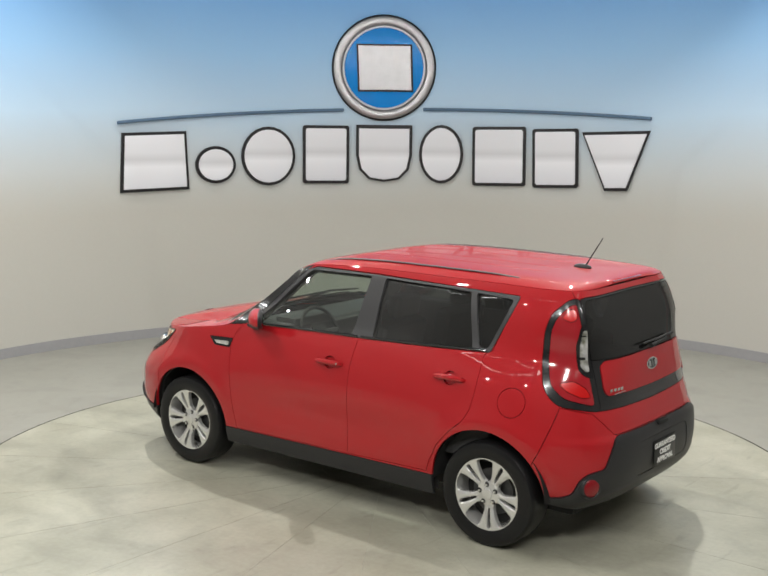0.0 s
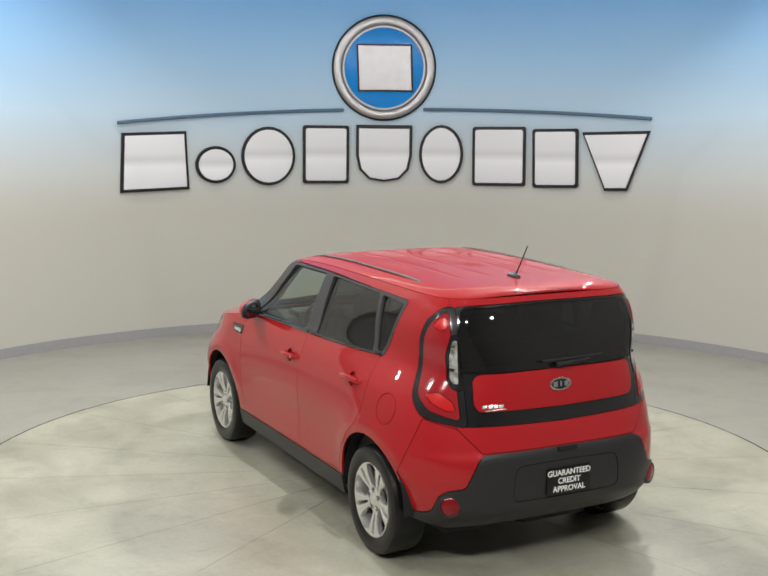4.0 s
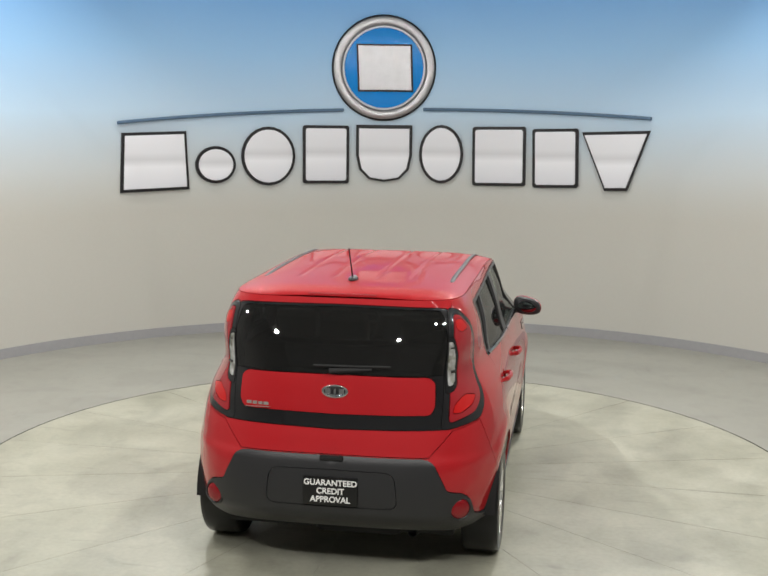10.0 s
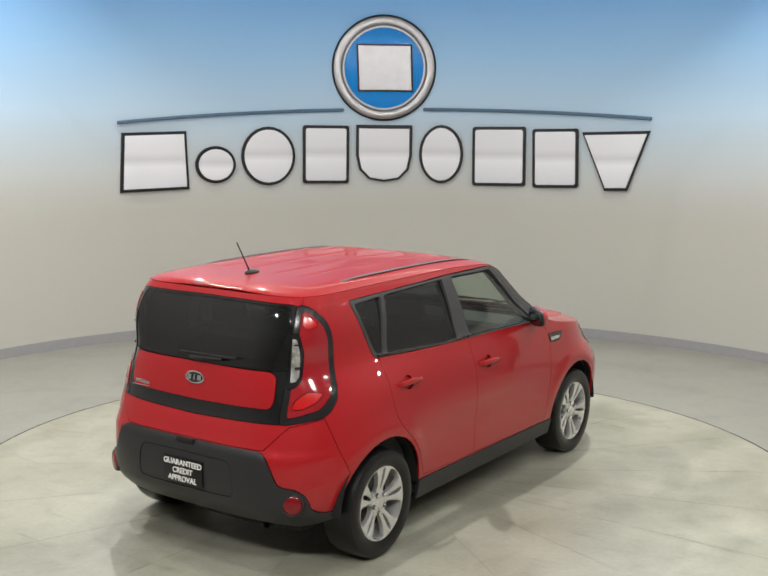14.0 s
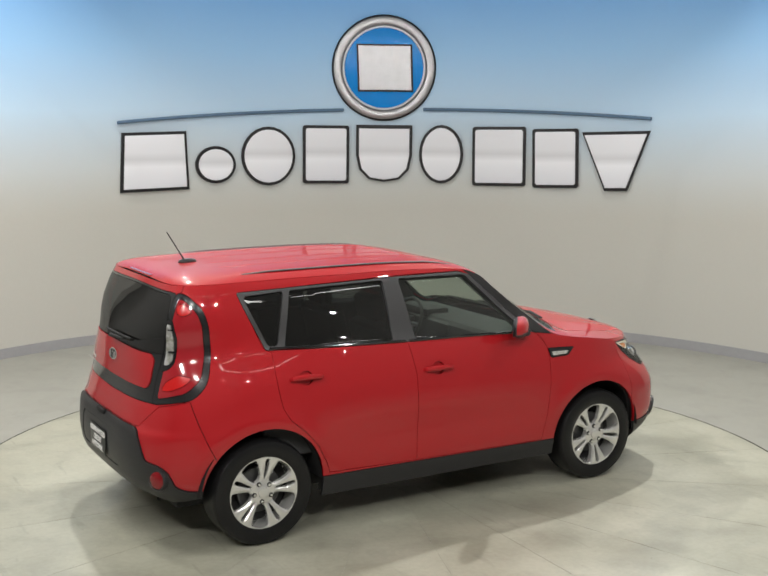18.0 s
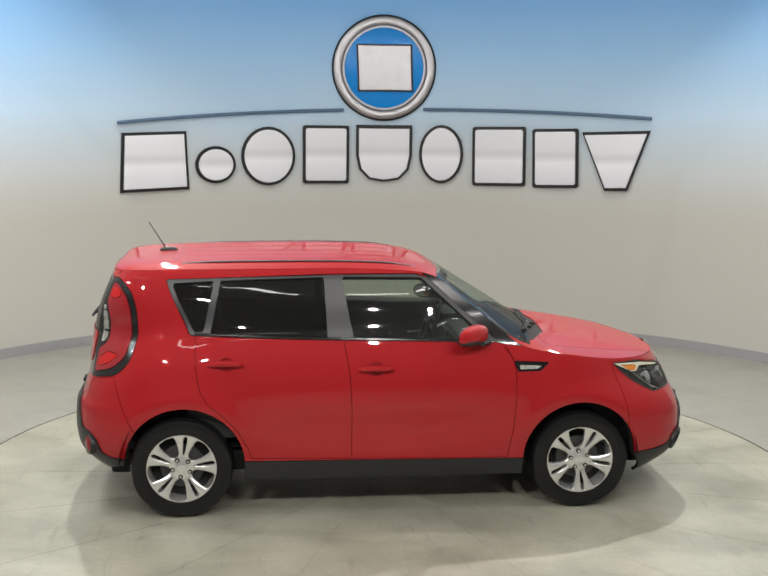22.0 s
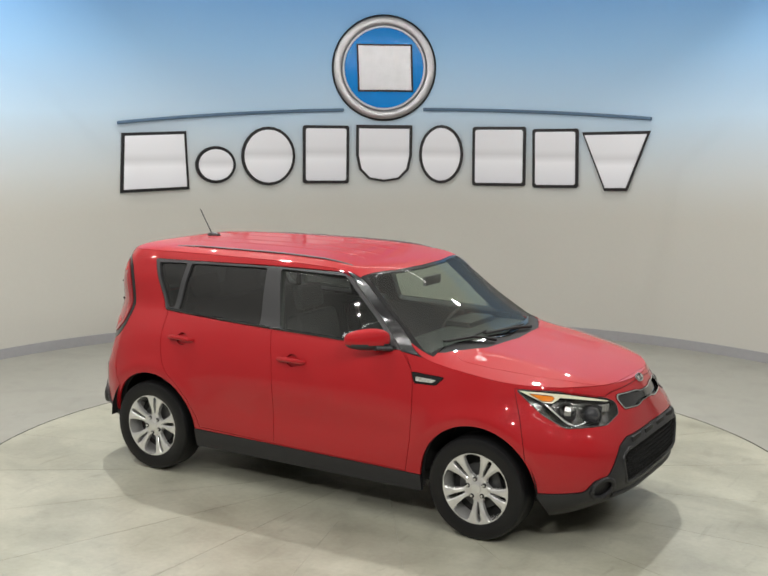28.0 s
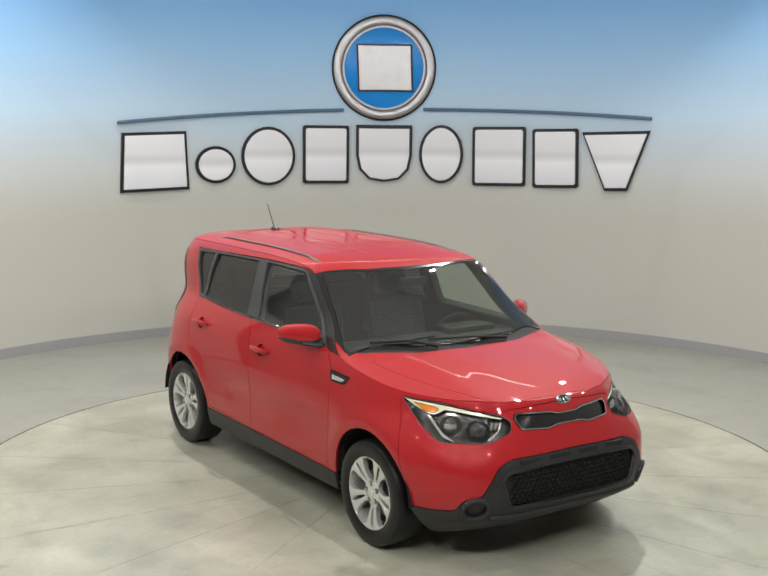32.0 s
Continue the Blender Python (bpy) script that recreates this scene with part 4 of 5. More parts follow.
OUTLINE = [(float(a), float(b)) for a, b in zip(EDGE_S[::-1], EDGE_ZS[::-1])] + [(float(a), float(Z_LOW + 0.062 * (1 - step(abs(a), 0.93, 1.0)) + 0.10 * step(-a, 1.15, 1.35) + 0.035 * step(-a, 1.7, 2.2) + 0.02 * step(a, 1.6, 1.75) + 0.05 * step(a, 1.75, 2.3))) for a in np.linspace(S_MIN, S_MAX, 140)]
#  name, outline, material, lift, one piece over the middle, label
REGIONS = [
    ("arch_rear", arch(-AXLE), None, 0, False, ""),
    ("arch_front", arch(AXLE), None, 0, False, ""),
    ("quarter_window", QUARTER, GLASS_DARK, -0.004, False, "dark tinted rear quarter glass"),
    ("rear_window", REAR_WIN, GLASS_DARK, -0.004, False, "dark tinted rear door glass"),
    ("front_window", FRONT_WIN, GLASS_CLEAR, -0.004, False, "clear front door glass"),
    ("side_marker_lens", MARKER, MARKER_LENS, 0.006, False, "bright side marker"),
    ("side_marker", MARKER_FRAME, GLOSS_BLACK, 0.004, False, "gloss black side marker frame"),
    ("a_pillar", PILLAR, PILLAR_GLOSS, 0.0, False, "gloss black windscreen pillar"),
    ("window_trim_rear", [p for p in SIDE_BAND], PILLAR_GREY, 0.001, False, "dark grey window surround"),
    ("reversing_lens", TAIL_CLEAR, CLEAR_LENS, 0.006, False, "clear reversing lens"),
    ("lens_bezel", TAIL_BEZEL, GLOSS_BLACK, 0.004, False, "black lens bezel"),
    ("bulb_cover", BULB_LOW, BRIGHT_RED, 0.006, False, "bright red bulb cover"),
    ("bulb_cover", BULB_TOP, BRIGHT_RED, 0.006, False, "bright red bulb cover"),
    ("tail_lamp", TAIL_LAMP, RED_LENS, 0.006, False, "red tail lamp lens"),
    ("lamp_surround", TAIL_RING, PILLAR_GLOSS, 0.001, False, "gloss black tail lamp surround"),
    ("hatch_glass", HATCH_GLASS, GLASS_DARK, -0.001, True, "dark tinted hatch glass"),
    ("hatch_panel", HATCH_PANEL, RED, 0.006, True, "red inset panel of the hatch"),
    ("hatch_surround", HATCH_BLACK, GLOSS_BLACK, 0.0, True, "gloss black hatch surround"),
    ("spoiler", SPOILER, RED, 0.002, True, ""),
    ("hatch", HATCH, RED, 0.0, True, ""),
    ("plate_recess", BUMPER_RECESS, BLACK_PLASTIC, 0.009, True, "recess for the plate"),
    ("rear_cladding", BUMPER_BLACK, BLACK_PLASTIC, 0.012, True, "black plastic rear bumper cladding"),
    ("fuel_flap", FUEL, RED, 0.0, False, ""),
    ("rear_bumper", REAR_BUMPER, RED, 0.0, True, ""),
    ("amber_indicator", LAMP_AMBER, AMBER, -0.004, False, "amber indicator"),
    ("lamp_strip", LAMP_STRIP, WHITE_TRIM, -0.003, False, "cream light strip"),
    ("lamp_chrome", LAMP_EDGE, ALLOY, -0.006, False, "satin lower lamp band"),
    ("headlamp", HEADLAMP, LAMP_BOWL, -0.045, False, "dark headlamp bowl"),
    ("grille_mesh", GRILLE_MESH, GLOSS_BLACK, -0.012, True, "black upper grille"),
    ("grille_frame", GRILLE, CHROME, 0.006, True, "chrome grille frame"),
    ("fog_pocket", FOG, BLACK_PLASTIC, -0.012, False, "round black fog lamp pocket"),
    ("intake", INTAKE, DARK, -0.016, True, "black lower intake"),
    ("front_cladding", FRONT_BLACK, BLACK_PLASTIC, 0.008, True, "black plastic front bumper cladding"),
    ("front_bumper", FRONT_BUMPER, RED, 0.0, True, ""),
    ("sill", ROCKER, BLACK_PLASTIC, 0.006, False, "black plastic sill"),
    ("handle_cup", CUPS["rear_door"], RED, -0.016, False, ""),
    ("handle_dish", CUPS["front_door"], RED, -0.016, False, ""),
    ("rear_door", REAR_DOOR, RED, 0.0, False, ""),
    ("front_door", FRONT_DOOR, RED, 0.0, False, ""),
    ("front_fender", FENDER, RED, 0.0, False, ""),
]
gs = np.arange(S_MIN, S_MAX + 0.01, 0.034)
gz = np.arange(Z_LOW, 1.6, 0.032)
GRID = np.array([(a + (0.017 if j % 2 else 0), b) for j, b in enumerate(gz) for a in gs])


def build_skin():
    co, tri, owner = cut_regions(OUTLINE, [(r[0], r[1]) for r in REGIONS], GRID)
    co[:, 0] = np.clip(co[:, 0], S_MIN, S_MAX)
    point = lambda p: skin(p[:, 0], p[:, 1])
    normal = lambda p: skin_normal(p[:, 0], p[:, 1])
    axis = lambda p: (p[:, 0] < S_MIN + 1e-4) | (p[:, 0] > S_MAX - 1e-4)
    # the side panes lean in a little more than the frames round them
    lean = 0.085
    pane = lambda p: skin(p[:, 0], p[:, 1]) - skin_normal(p[:, 0], p[:, 1]) * (0.4 * lean * np.maximum(p[:, 1] - 1.12, 0))[:, None]

    def pane_normal(p):
        n = skin_normal(p[:, 0], p[:, 1])
        up = np.array([0.0, 0.0, 1.0]) - n * n[:, 2:3]
        n = n + lean * up / np.linalg.norm(up, axis=1, keepdims=True)
        return n / np.linalg.norm(n, axis=1, keepdims=True)
    made = {}
    order = [r[0] for r in REGIONS]
    high = co[tri].mean(axis=1)[:, 1] > 0.9
    owner[(owner == order.index("hatch")) & high] = order.index("hatch_surround")
    for i, (name, poly, mat, lift, middle, label) in enumerate(REGIONS + [("quarter_panel", None, RED, 0.0, False, "")]):
        if mat is None:
            continue
        which = tri[owner == (i if poly is not None else -1)]
        if not len(which):
            continue
        deep = 0.05 if name in ("headlamp",) else 0.014 + max(lift, 0)
        flange = -lift - 0.002 if lift < -0.008 else deep
        if lift < -0.008:
            half = panel_mesh(name, co, which, mat, point, normal, lift, 0.0, lift, "s", False, axis)
        elif name in ("quarter_window", "rear_window", "front_window"):
            half = panel_mesh(name, co, which, mat, pane, pane_normal, lift, 0.0, 0.0, "s", False, axis)
        else:
            half = panel_mesh(name, co, which, mat, point, normal, lift, 0.0018, deep + (0.03 if name == "window_trim_rear" else 0), "s", False, axis)
        if middle:
            made[name] = [put_panel(name, [(half, 1), (half, -1)], mat, car, label)]
        else:
            sides = (1,) if name == "fuel_flap" else (1, -1)
            made[name] = []
            for k in sides:
                own = half
                if name == "quarter_panel" and k < 0:
                    # the filler flap is on one side only
                    both = tri[(owner == -1) | (owner == order.index("fuel_flap"))]
                    own = panel_mesh(name, co, both, mat, point, normal, lift, 0.0018, deep, "s", False, axis)
                made[name].append(put_panel(name, [(own, k)], mat, car, label))
    # black inner shell behind the panels, open at glass and arches
    see = [i for i, r in enumerate(REGIONS) if r[2] is None or r[2] in (GLASS_DARK, GLASS_CLEAR)]
    keep = tri[(owner >= -1) & ~np.isin(owner, see)]
    half = panel_mesh("inner_shell", co, keep, DARK, point, normal, -0.055, 0.0, 0.0, "s", False, axis)
    put_panel("inner_shell", [(half, 1), (half, -1)], DARK, car)
    return made


SKIN = build_skin()

# roof, windscreen, bonnet in plan
LID_OUT = [(float(a), float(b)) for a, b in zip(EX, EY)] + [(float(EX[-1]), 0.0)] + [(float(v), 0.0) for v in np.linspace(EX[-1], EX[0], 60)[1:-1]]


def lid_edge(x, k=1.0):
    return float(np.interp(x, EX, EY)) * k


SCREEN = soften([(0.445, -0.05), (0.43, 0.30), (0.365, lid_edge(0.365, 0.93)), (0.53, lid_edge(0.53, 0.95)), (0.72, lid_edge(0.72, 0.96)), (0.915, lid_edge(0.915, 0.955)), (1.02, 0.40), (1.075, -0.05)], 0.03)
SCREEN_EDGE = [(0.415, -0.05), (0.405, 0.30), (0.325, 0.8), (0.95, 0.8), (0.955, 0.62), (1.05, 0.40), (1.105, -0.05)]
COWL = [(0.90, -0.05), (0.90, 0.8), (0.985, 0.72), (1.05, 0.58), (1.125, 0.40), (1.165, -0.05)]
BONNET = [(1.17, -0.05), (1.13, 0.40), (1.055, 0.585), (1.03, 0.66), (1.10, 0.725), (1.3, 0.70), (1.55, 0.62), (1.80, 0.50), (1.90, 0.40), (1.935, 0.25), (1.945, -0.05)]
LID_REGIONS = [("windscreen", SCREEN, GLASS_SCREEN, -0.001, "clear windscreen"), ("screen_border", SCREEN_EDGE, GLOSS_BLACK, 0.0, "gloss black windscreen border"), ("cowl", COWL, DARK, -0.006, "black plastic cowl"), ("bonnet", BONNET, RED_ROOF, 0.001, "")]
RIB_ROWS = [at + d for at in (0.13, 0.33) for d in (-0.032, -0.022, -0.014, -0.007, 0.0, 0.007, 0.014, 0.022, 0.032)]
LID_ROWS = [v for v in np.arange(0, 0.80, 0.03) if min(abs(v - 0.13), abs(v - 0.33)) > 0.045] + RIB_ROWS
LID_GRID = np.array([(a + (0.015 if j % 2 and b not in RIB_ROWS else 0), b) for j, b in enumerate(LID_ROWS) for a in np.arange(-1.77, 2.0, 0.032)])


def build_lid():
    co, tri, owner = cut_regions(LID_OUT, [(r[0], r[1]) for r in LID_REGIONS], LID_GRID)
    axis = lambda p: p[:, 1] < 1e-4
    for i, (name, poly, mat, lift, label) in enumerate(LID_REGIONS + [("roof", None, RED_ROOF, 0.0, "")]):
        which = tri[owner == (i if poly is not None else -1)]
        cen = co[which].mean(axis=1)
        groups = [("roof", which[cen[:, 0] < 0.7], True), ("fender_top", which[cen[:, 0] >= 0.7], False)] if poly is None else [(name, which, True)]
        for nm, faces, middle in groups:
            if not len(faces):
                continue
            half = panel_mesh(nm, co, faces, mat, lid_point, lid_normal, lift, 0.0009, 0.012, "y", False, axis)
            half = (half[0], half[1], [f[::-1] for f in half[2]])
            mat = RED if nm == "fender_top" else mat
            if middle:
                put_panel(nm, [(half, 1), (half, -1)], mat, car, label)
            else:
                for k in (1, -1):
                    put_panel(nm, [(half, k)], mat, car, label)
    keep = tri[(owner == -1) | (owner >= 2)]
    half = panel_mesh("inner_lid", co, keep, DARK, lid_point, lid_normal, -0.025, 0.0, 0.0, "y", False, axis)
    half = (half[0], half[1], [f[::-1] for f in half[2]])
    put_panel("headliner", [(half, 1), (half, -1)], DARK, car)


build_lid()


# ---- wheels ----
def wheel_meshes():
    out = {}
    bm = lathe([(0.215, 0.095), (0.222, 0.10), (0.252, 0.108), (0.288, 0.108), (0.308, 0.102), (0.317, 0.090), (0.3208, 0.070), (0.321, 0.045), (0.3215, 0.0), (0.321, -0.045), (0.3208, -0.070), (0.317, -0.090), (0.308, -0.102), (0.288, -0.108), (0.252, -0.108), (0.222, -0.10), (0.215, -0.095)], 56)
    # pressed flat a little where it stands
    for v in bm.verts:
        v.co.z = max(v.co.z, -0.3205)
    out["tyre"] = bm
    out["barrel"] = lathe([(0.212, -0.088), (0.206, -0.06), (0.198, 0.02), (0.206, 0.09), (0.225, 0.10)], 56)
    out["lip"] = lathe([(0.2335, -0.094), (0.232, -0.100), (0.2290, -0.1015), (0.223, -0.0990), (0.217, -0.0975), (0.2125, -0.07)], 64)
    out["disc"] = lathe([(0.0, -0.02), (0.14, -0.02), (0.142, -0.005), (0.0, -0.005)], 32)
    # dark disc added to put shade into the openings between the spokes
    out["back"] = lathe([(0.0, 0.012), (0.20, 0.012)], 32)
    return out


OPENING = curve([(0.060, 0.0), (0.070, 1.0), (0.076, 9.0), (0.086, 15.0), (0.10, 18.2), (0.13, 18.6), (0.16, 17.8), (0.19, 16.6), (0.203, 15.0), (0.210, 11.0), (0.214, 1.0), (0.22, 0.0)])
SLIT = curve([(0.05, 0.0), (0.084, 0.0006), (0.092, 0.0050), (0.12, 0.0088), (0.16, 0.0118), (0.192, 0.0125), (0.203, 0.009), (0.209, 0.0008), (0.22, 0.0)])


def spoke_bm():
    """A twin spoke: two blades that spread towards the rim, with rounded windows beside them and a slit between."""
    bm = bmesh.new()
    for sgn in (-1, 1):
        rows = []
        for r in (0.062, 0.070, 0.075, 0.080, 0.085, 0.090, 0.096, 0.104, 0.118, 0.138, 0.160, 0.180, 0.192, 0.199, 0.204, 0.208, 0.211, 0.2145, 0.219):
            a0 = math.asin(float(SLIT(r)) / r)
            a1 = radians(36.0 - float(OPENING(r)))
            t = (r - 0.062) / 0.157
            y = -0.074 - 0.012 * math.sin(math.pi * min(1, t * 0.75)) - 0.016 * t
            edge = min(0.0055, 0.2 * r * (a1 - a0))
            e = edge / r
            soft = 0.006 * min(1.0, float(OPENING(r)) / 8.0)
            cut = 0.005 * min(1.0, float(SLIT(r)) / 0.004)
            row = [(a0, y + 0.03), (a0, y + cut), (a0 + e, y), ((a0 + a1) / 2, y - 0.0015), (a1 - 1.8 * e, y), (a1, y + soft), (a1, y + 0.034)]
            rows.append([bm.verts.new((sgn * r * math.sin(a), yy, r * math.cos(a))) for a, yy in row])
        for p, q in zip(rows, rows[1:]):
            for j in range(6):
                bm.faces.new((p[j], p[j + 1], q[j + 1], q[j]))
    return bm


def build_wheels():
    meshes = wheel_meshes()
    first = None
    spots = [(-AXLE, -1, 8), (AXLE, -1, 28), (-AXLE, 1, 30), (AXLE, 1, 50)]
    for x, side, spin in spots:
        m = pose(x, side * 0.772, HUB_Z, 0, 0, 0 if side < 0 else 180) @ pose(0, 0, 0, 0, spin, 0)
        if first is None:
            hub = part("wheel", lathe([(0.0, -0.087), (0.040, -0.086), (0.045, -0.083), (0.060, -0.0825), (0.073, -0.080), (0.076, -0.05), (0.0, -0.05)], 40), ALLOY, car, "silver alloy wheel with five twin spokes")
            first = {"wheel": hub}
            kids = [("tyre", meshes["tyre"], RUBBER, "black tyre"), ("rim_barrel", meshes["barrel"], ALLOY, ""), ("rim", meshes["lip"], ALLOY, ""), ("brake_disc", meshes["disc"], ALLOY_DARK, "dull brake disc"), ("wheel_well_back", meshes["back"], DARK, "")]
            for nm, bm, mat, lab in kids:
                first[nm] = part(nm, bm, mat, hub, lab)
            sp = spoke_bm()
            first["spoke"] = part("spoke", sp, ALLOY, hub)
            cap = part("centre_cap", lathe([(0.0, -0.0945), (0.02, -0.094), (0.031, -0.0915), (0.034, -0.085)], 28), ALLOY, hub)
            nut = part("wheel_nut", lathe([(0.0, -0.094), (0.006, -0.0935), (0.0085, -0.089), (0.009, -0.081)], 10), CHROME, hub)
            nut.matrix_basis = pose(0.057 * math.sin(radians(36)), 0, 0.057 * math.cos(radians(36)))
            # flat dark disc painted in for the shade inside the nut hole
            well = part("nut_well", lathe([(0.0, -0.0838), (0.0145, -0.0838), (0.0155, -0.0815)], 16), DARK, hub, "dark disc in place of the shaded nut hole")
            well.matrix_basis = nut.matrix_basis.copy()
            first["nut"] = nut
            first["cap"] = cap
            for k in range(1, 5):
                s = part_mesh("spoke", first["spoke"].data, hub)
                s.matrix_basis = pose(0, 0, 0, 0, 72 * k, 0)
                n = part_mesh("wheel_nut", nut.data, hub)
                a = radians(36 + 72 * k)
                n.matrix_basis = pose(0.057 * math.sin(a), 0, 0.057 * math.cos(a))
                part_mesh("nut_well", well.data, hub).matrix_basis = n.matrix_basis.copy()
            hub.matrix_basis = m
            first["hub"] = hub
        else:
            copy_thing(first["hub"], m)


build_wheels()


def build_underbody():
    bm = box_bm((3.6, 1.30, 0.14), (0.05, 0, 0.30), 0.03)
    part("floor_pan", bm, DARK, car)
    for at in (-AXLE, AXLE):
        for k in (-1, 1):
            # half-round liner in the arch
            bm = bmesh.new()
            rows = []
            for a in np.linspace(0.02, math.pi - 0.02, 22):
                rows.append([bm.verts.new((at + 0.392 * math.cos(a), k * y, 0.335 + 0.392 * math.sin(a))) for y in (0.50, 0.865)])
            for p, q in zip(rows, rows[1:]):
                bm.faces.new((p[0], p[1], q[1], q[0]))
            part("wheel_liner", bm, MESH_BLACK, car)
    part("exhaust_pipe", lathe([(0.022, -0.12), (0.028, -0.12), (0.028, 0.12), (0.022, 0.12)], 16, "x"), DARK, car, "short sooty exhaust pipe").matrix_basis = pose(-1.66, -0.42, 0.25)
    part("silencer", box_bm((0.25, 0.5, 0.14), (-1.62, -0.1, 0.27), 0.05), DARK, car)


build_underbody()


# ---- trim and fittings ----
def on_side(x, z, out=0.0):
    s = solve_s(S_MIN, S_MAX, z, 0, x)
    a, b = np.array([s]), np.array([z])
    return Vector(skin(a, b)[0]) + Vector(skin_normal(a, b)[0]) * out


def on_lid(x, y, out=0.0):
    p = np.array([(x, abs(y))])
    n = Vector(lid_normal(p)[0])
    v = Vector(lid_point(p)[0]) + n * out
    return Vector((v.x, v.y if y >= 0 else -v.y, v.z))


def flip_side(bm, side):
    if side < 0:
        for v in bm.verts:
            v.co.y = -v.co.y
    return bm


def build_handles():
    for door, (x, z) in HANDLES.items():
        for k, panel in zip((1, -1), SKIN[door]):
            pts = [on_side(x - 0.105, z, -0.004), on_side(x - 0.095, z, 0.022), on_side(x - 0.05, z + 0.003, 0.036), on_side(x + 0.03, z + 0.003, 0.037), on_side(x + 0.085, z, 0.030), on_side(x + 0.105, z, 0.004)]
            h = part("door_handle", flip_side(sweep(pts, [0.010, 0.013, 0.0145, 0.0145, 0.013, 0.010], 10, flat=1.15), k), RED, panel)
            if door == "front_door" and k > 0:
                q = on_side(x - 0.085, z, 0.034)
                part("lock_barrel", lathe([(0.0, 0.006), (0.006, 0.006), (0.008, 0.0)], 12), CHROME, panel).matrix_basis = Matrix.Translation(q)


build_handles()


def build_belt():
    for k in (1, -1):
        pts = [on_side(x, z, 0.004) for x, z in ((-1.20, 1.162), (-1.0, 1.155), (-0.6, 1.142), (-0.28, 1.132))]
        part("belt_trim", flip_side(sweep(pts, 0.009, 8), k), GLOSS_BLACK, SKIN["rear_door"][0 if k > 0 else 1], "black belt strip")
        pts = [on_side(x, z, 0.004) for x, z in ((-0.25, 1.131), (0.1, 1.124), (0.4, 1.116), (0.70, 1.107))]
        part("belt_trim", flip_side(sweep(pts, 0.009, 8), k), GLOSS_BLACK, SKIN["front_door"][0 if k > 0 else 1], "black belt strip")


build_belt()


def build_mirrors():
    for k in (1, -1):
        bm = bmesh.new()
        bmesh.ops.create_uvsphere(bm, u_segments=32, v_segments=22, radius=1.0)
        for v in bm.verts:
            x, y, z = v.co
            p = 2.7
            r = (abs(x) ** p + abs(y) ** p + abs(z) ** p) ** (-1 / p)
            v.co = Vector((x * r, y * r, z * r))
        for f in bm.faces:
            c = f.calc_center_median()
            f.material_index = 1 if c.z < -0.38 or c.x < -0.3 else 0
        for v in bm.verts:
            x, y, z = v.co
            v.co = Vector((0.535 + 0.070 * x * (1.2 if x > 0 else 0.6) - 0.08 * y, 0.92 + 0.104 * y, 1.160 + 0.066 * z * (1 - 0.14 * y)))
        cap = part("mirror", flip_side(bm, k), RED, car, "red door mirror shell with black base")
        cap.data.materials.append(SATIN_BLACK)
        turn = Matrix.Rotation(0.70, 4, "Z")
        for nm, size, back, mat, lab in (("mirror_bezel", (0.013, 0.112, 0.058), 0.036, SATIN_BLACK, "black bezel"), ("mirror_glass", (0.010, 0.088, 0.044), 0.045, MIRROR_GLASS, "dark mirror glass")):
            gl = bmesh.new()
            bmesh.ops.create_uvsphere(gl, u_segments=24, v_segments=12, radius=1.0, matrix=Matrix.Translation((0.535 - back, 0.92, 1.161)) @ turn @ Matrix.Diagonal((*size, 1)))
            part(nm, flip_side(gl, k), mat, cap, lab)
        part("mirror_arm", flip_side(sweep([(0.665, 0.80, 1.10), (0.640, 0.85, 1.105), (0.60, 0.92, 1.115)], [0.036, 0.030, 0.028], 12, flat=0.6), k), SATIN_BLACK, cap, "black mirror arm")


build_mirrors()


def build_roof_fittings():
    for k in (1, -1):
        pts = []
        for t in np.linspace(0, 1, 22):
            x = -1.28 + (0.22 + 1.28) * t
            lift = 0.008 * min(1, 8 * min(t, 1 - t)) - 0.006
            pts.append(on_lid(x, k * lid_edge(x, 0.845), lift + 0.002))
        part("roof_rail", sweep(pts, 0.014, 10, flat=0.4), RAIL_GREY, car, "slim dark roof rail")
    base = bmesh.new()
    bmesh.ops.create_uvsphere(base, u_segments=20, v_segments=10, radius=1.0, matrix=Matrix.Translation(on_lid(-1.405, 0, 0.004)) @ Matrix.Diagonal((0.062, 0.027, 0.022, 1)))
    b = part("antenna", base, SATIN_BLACK, car, "black rod antenna tilted back")
    p = on_lid(-1.425, 0, 0.015)
    part("mast", sweep([p, p.lerp(Vector((-1.538, 0, 1.797)), 0.25), (-1.538, 0, 1.797)], [0.006, 0.0042, 0.0036], 8), SATIN_BLACK, b)
    # high brake lamp let into the back of the roof
    pts = [on_lid(-1.708, y, -0.004) for y in np.linspace(-0.19, 0.19, 13)]
    part("high_brake_lamp", sweep(pts, 0.014, 8, flat=0.35), RED_LENS, car, "long dark red brake lamp")
    # rear wiper
    arm = [Vector((-1.905, 0.03, 1.175)), Vector((-1.905, -0.10, 1.185)), Vector((-1.898, -0.20, 1.19))]
    w = part("rear_wiper", sweep(arm, [0.014, 0.010, 0.007], 8), DARK, car, "black rear wiper")
    part("wiper_blade", sweep([(-1.893, 0.12, 1.20), (-1.896, -0.10, 1.202), (-1.888, -0.30, 1.207)], 0.007, 6), DARK, w)


build_roof_fittings()


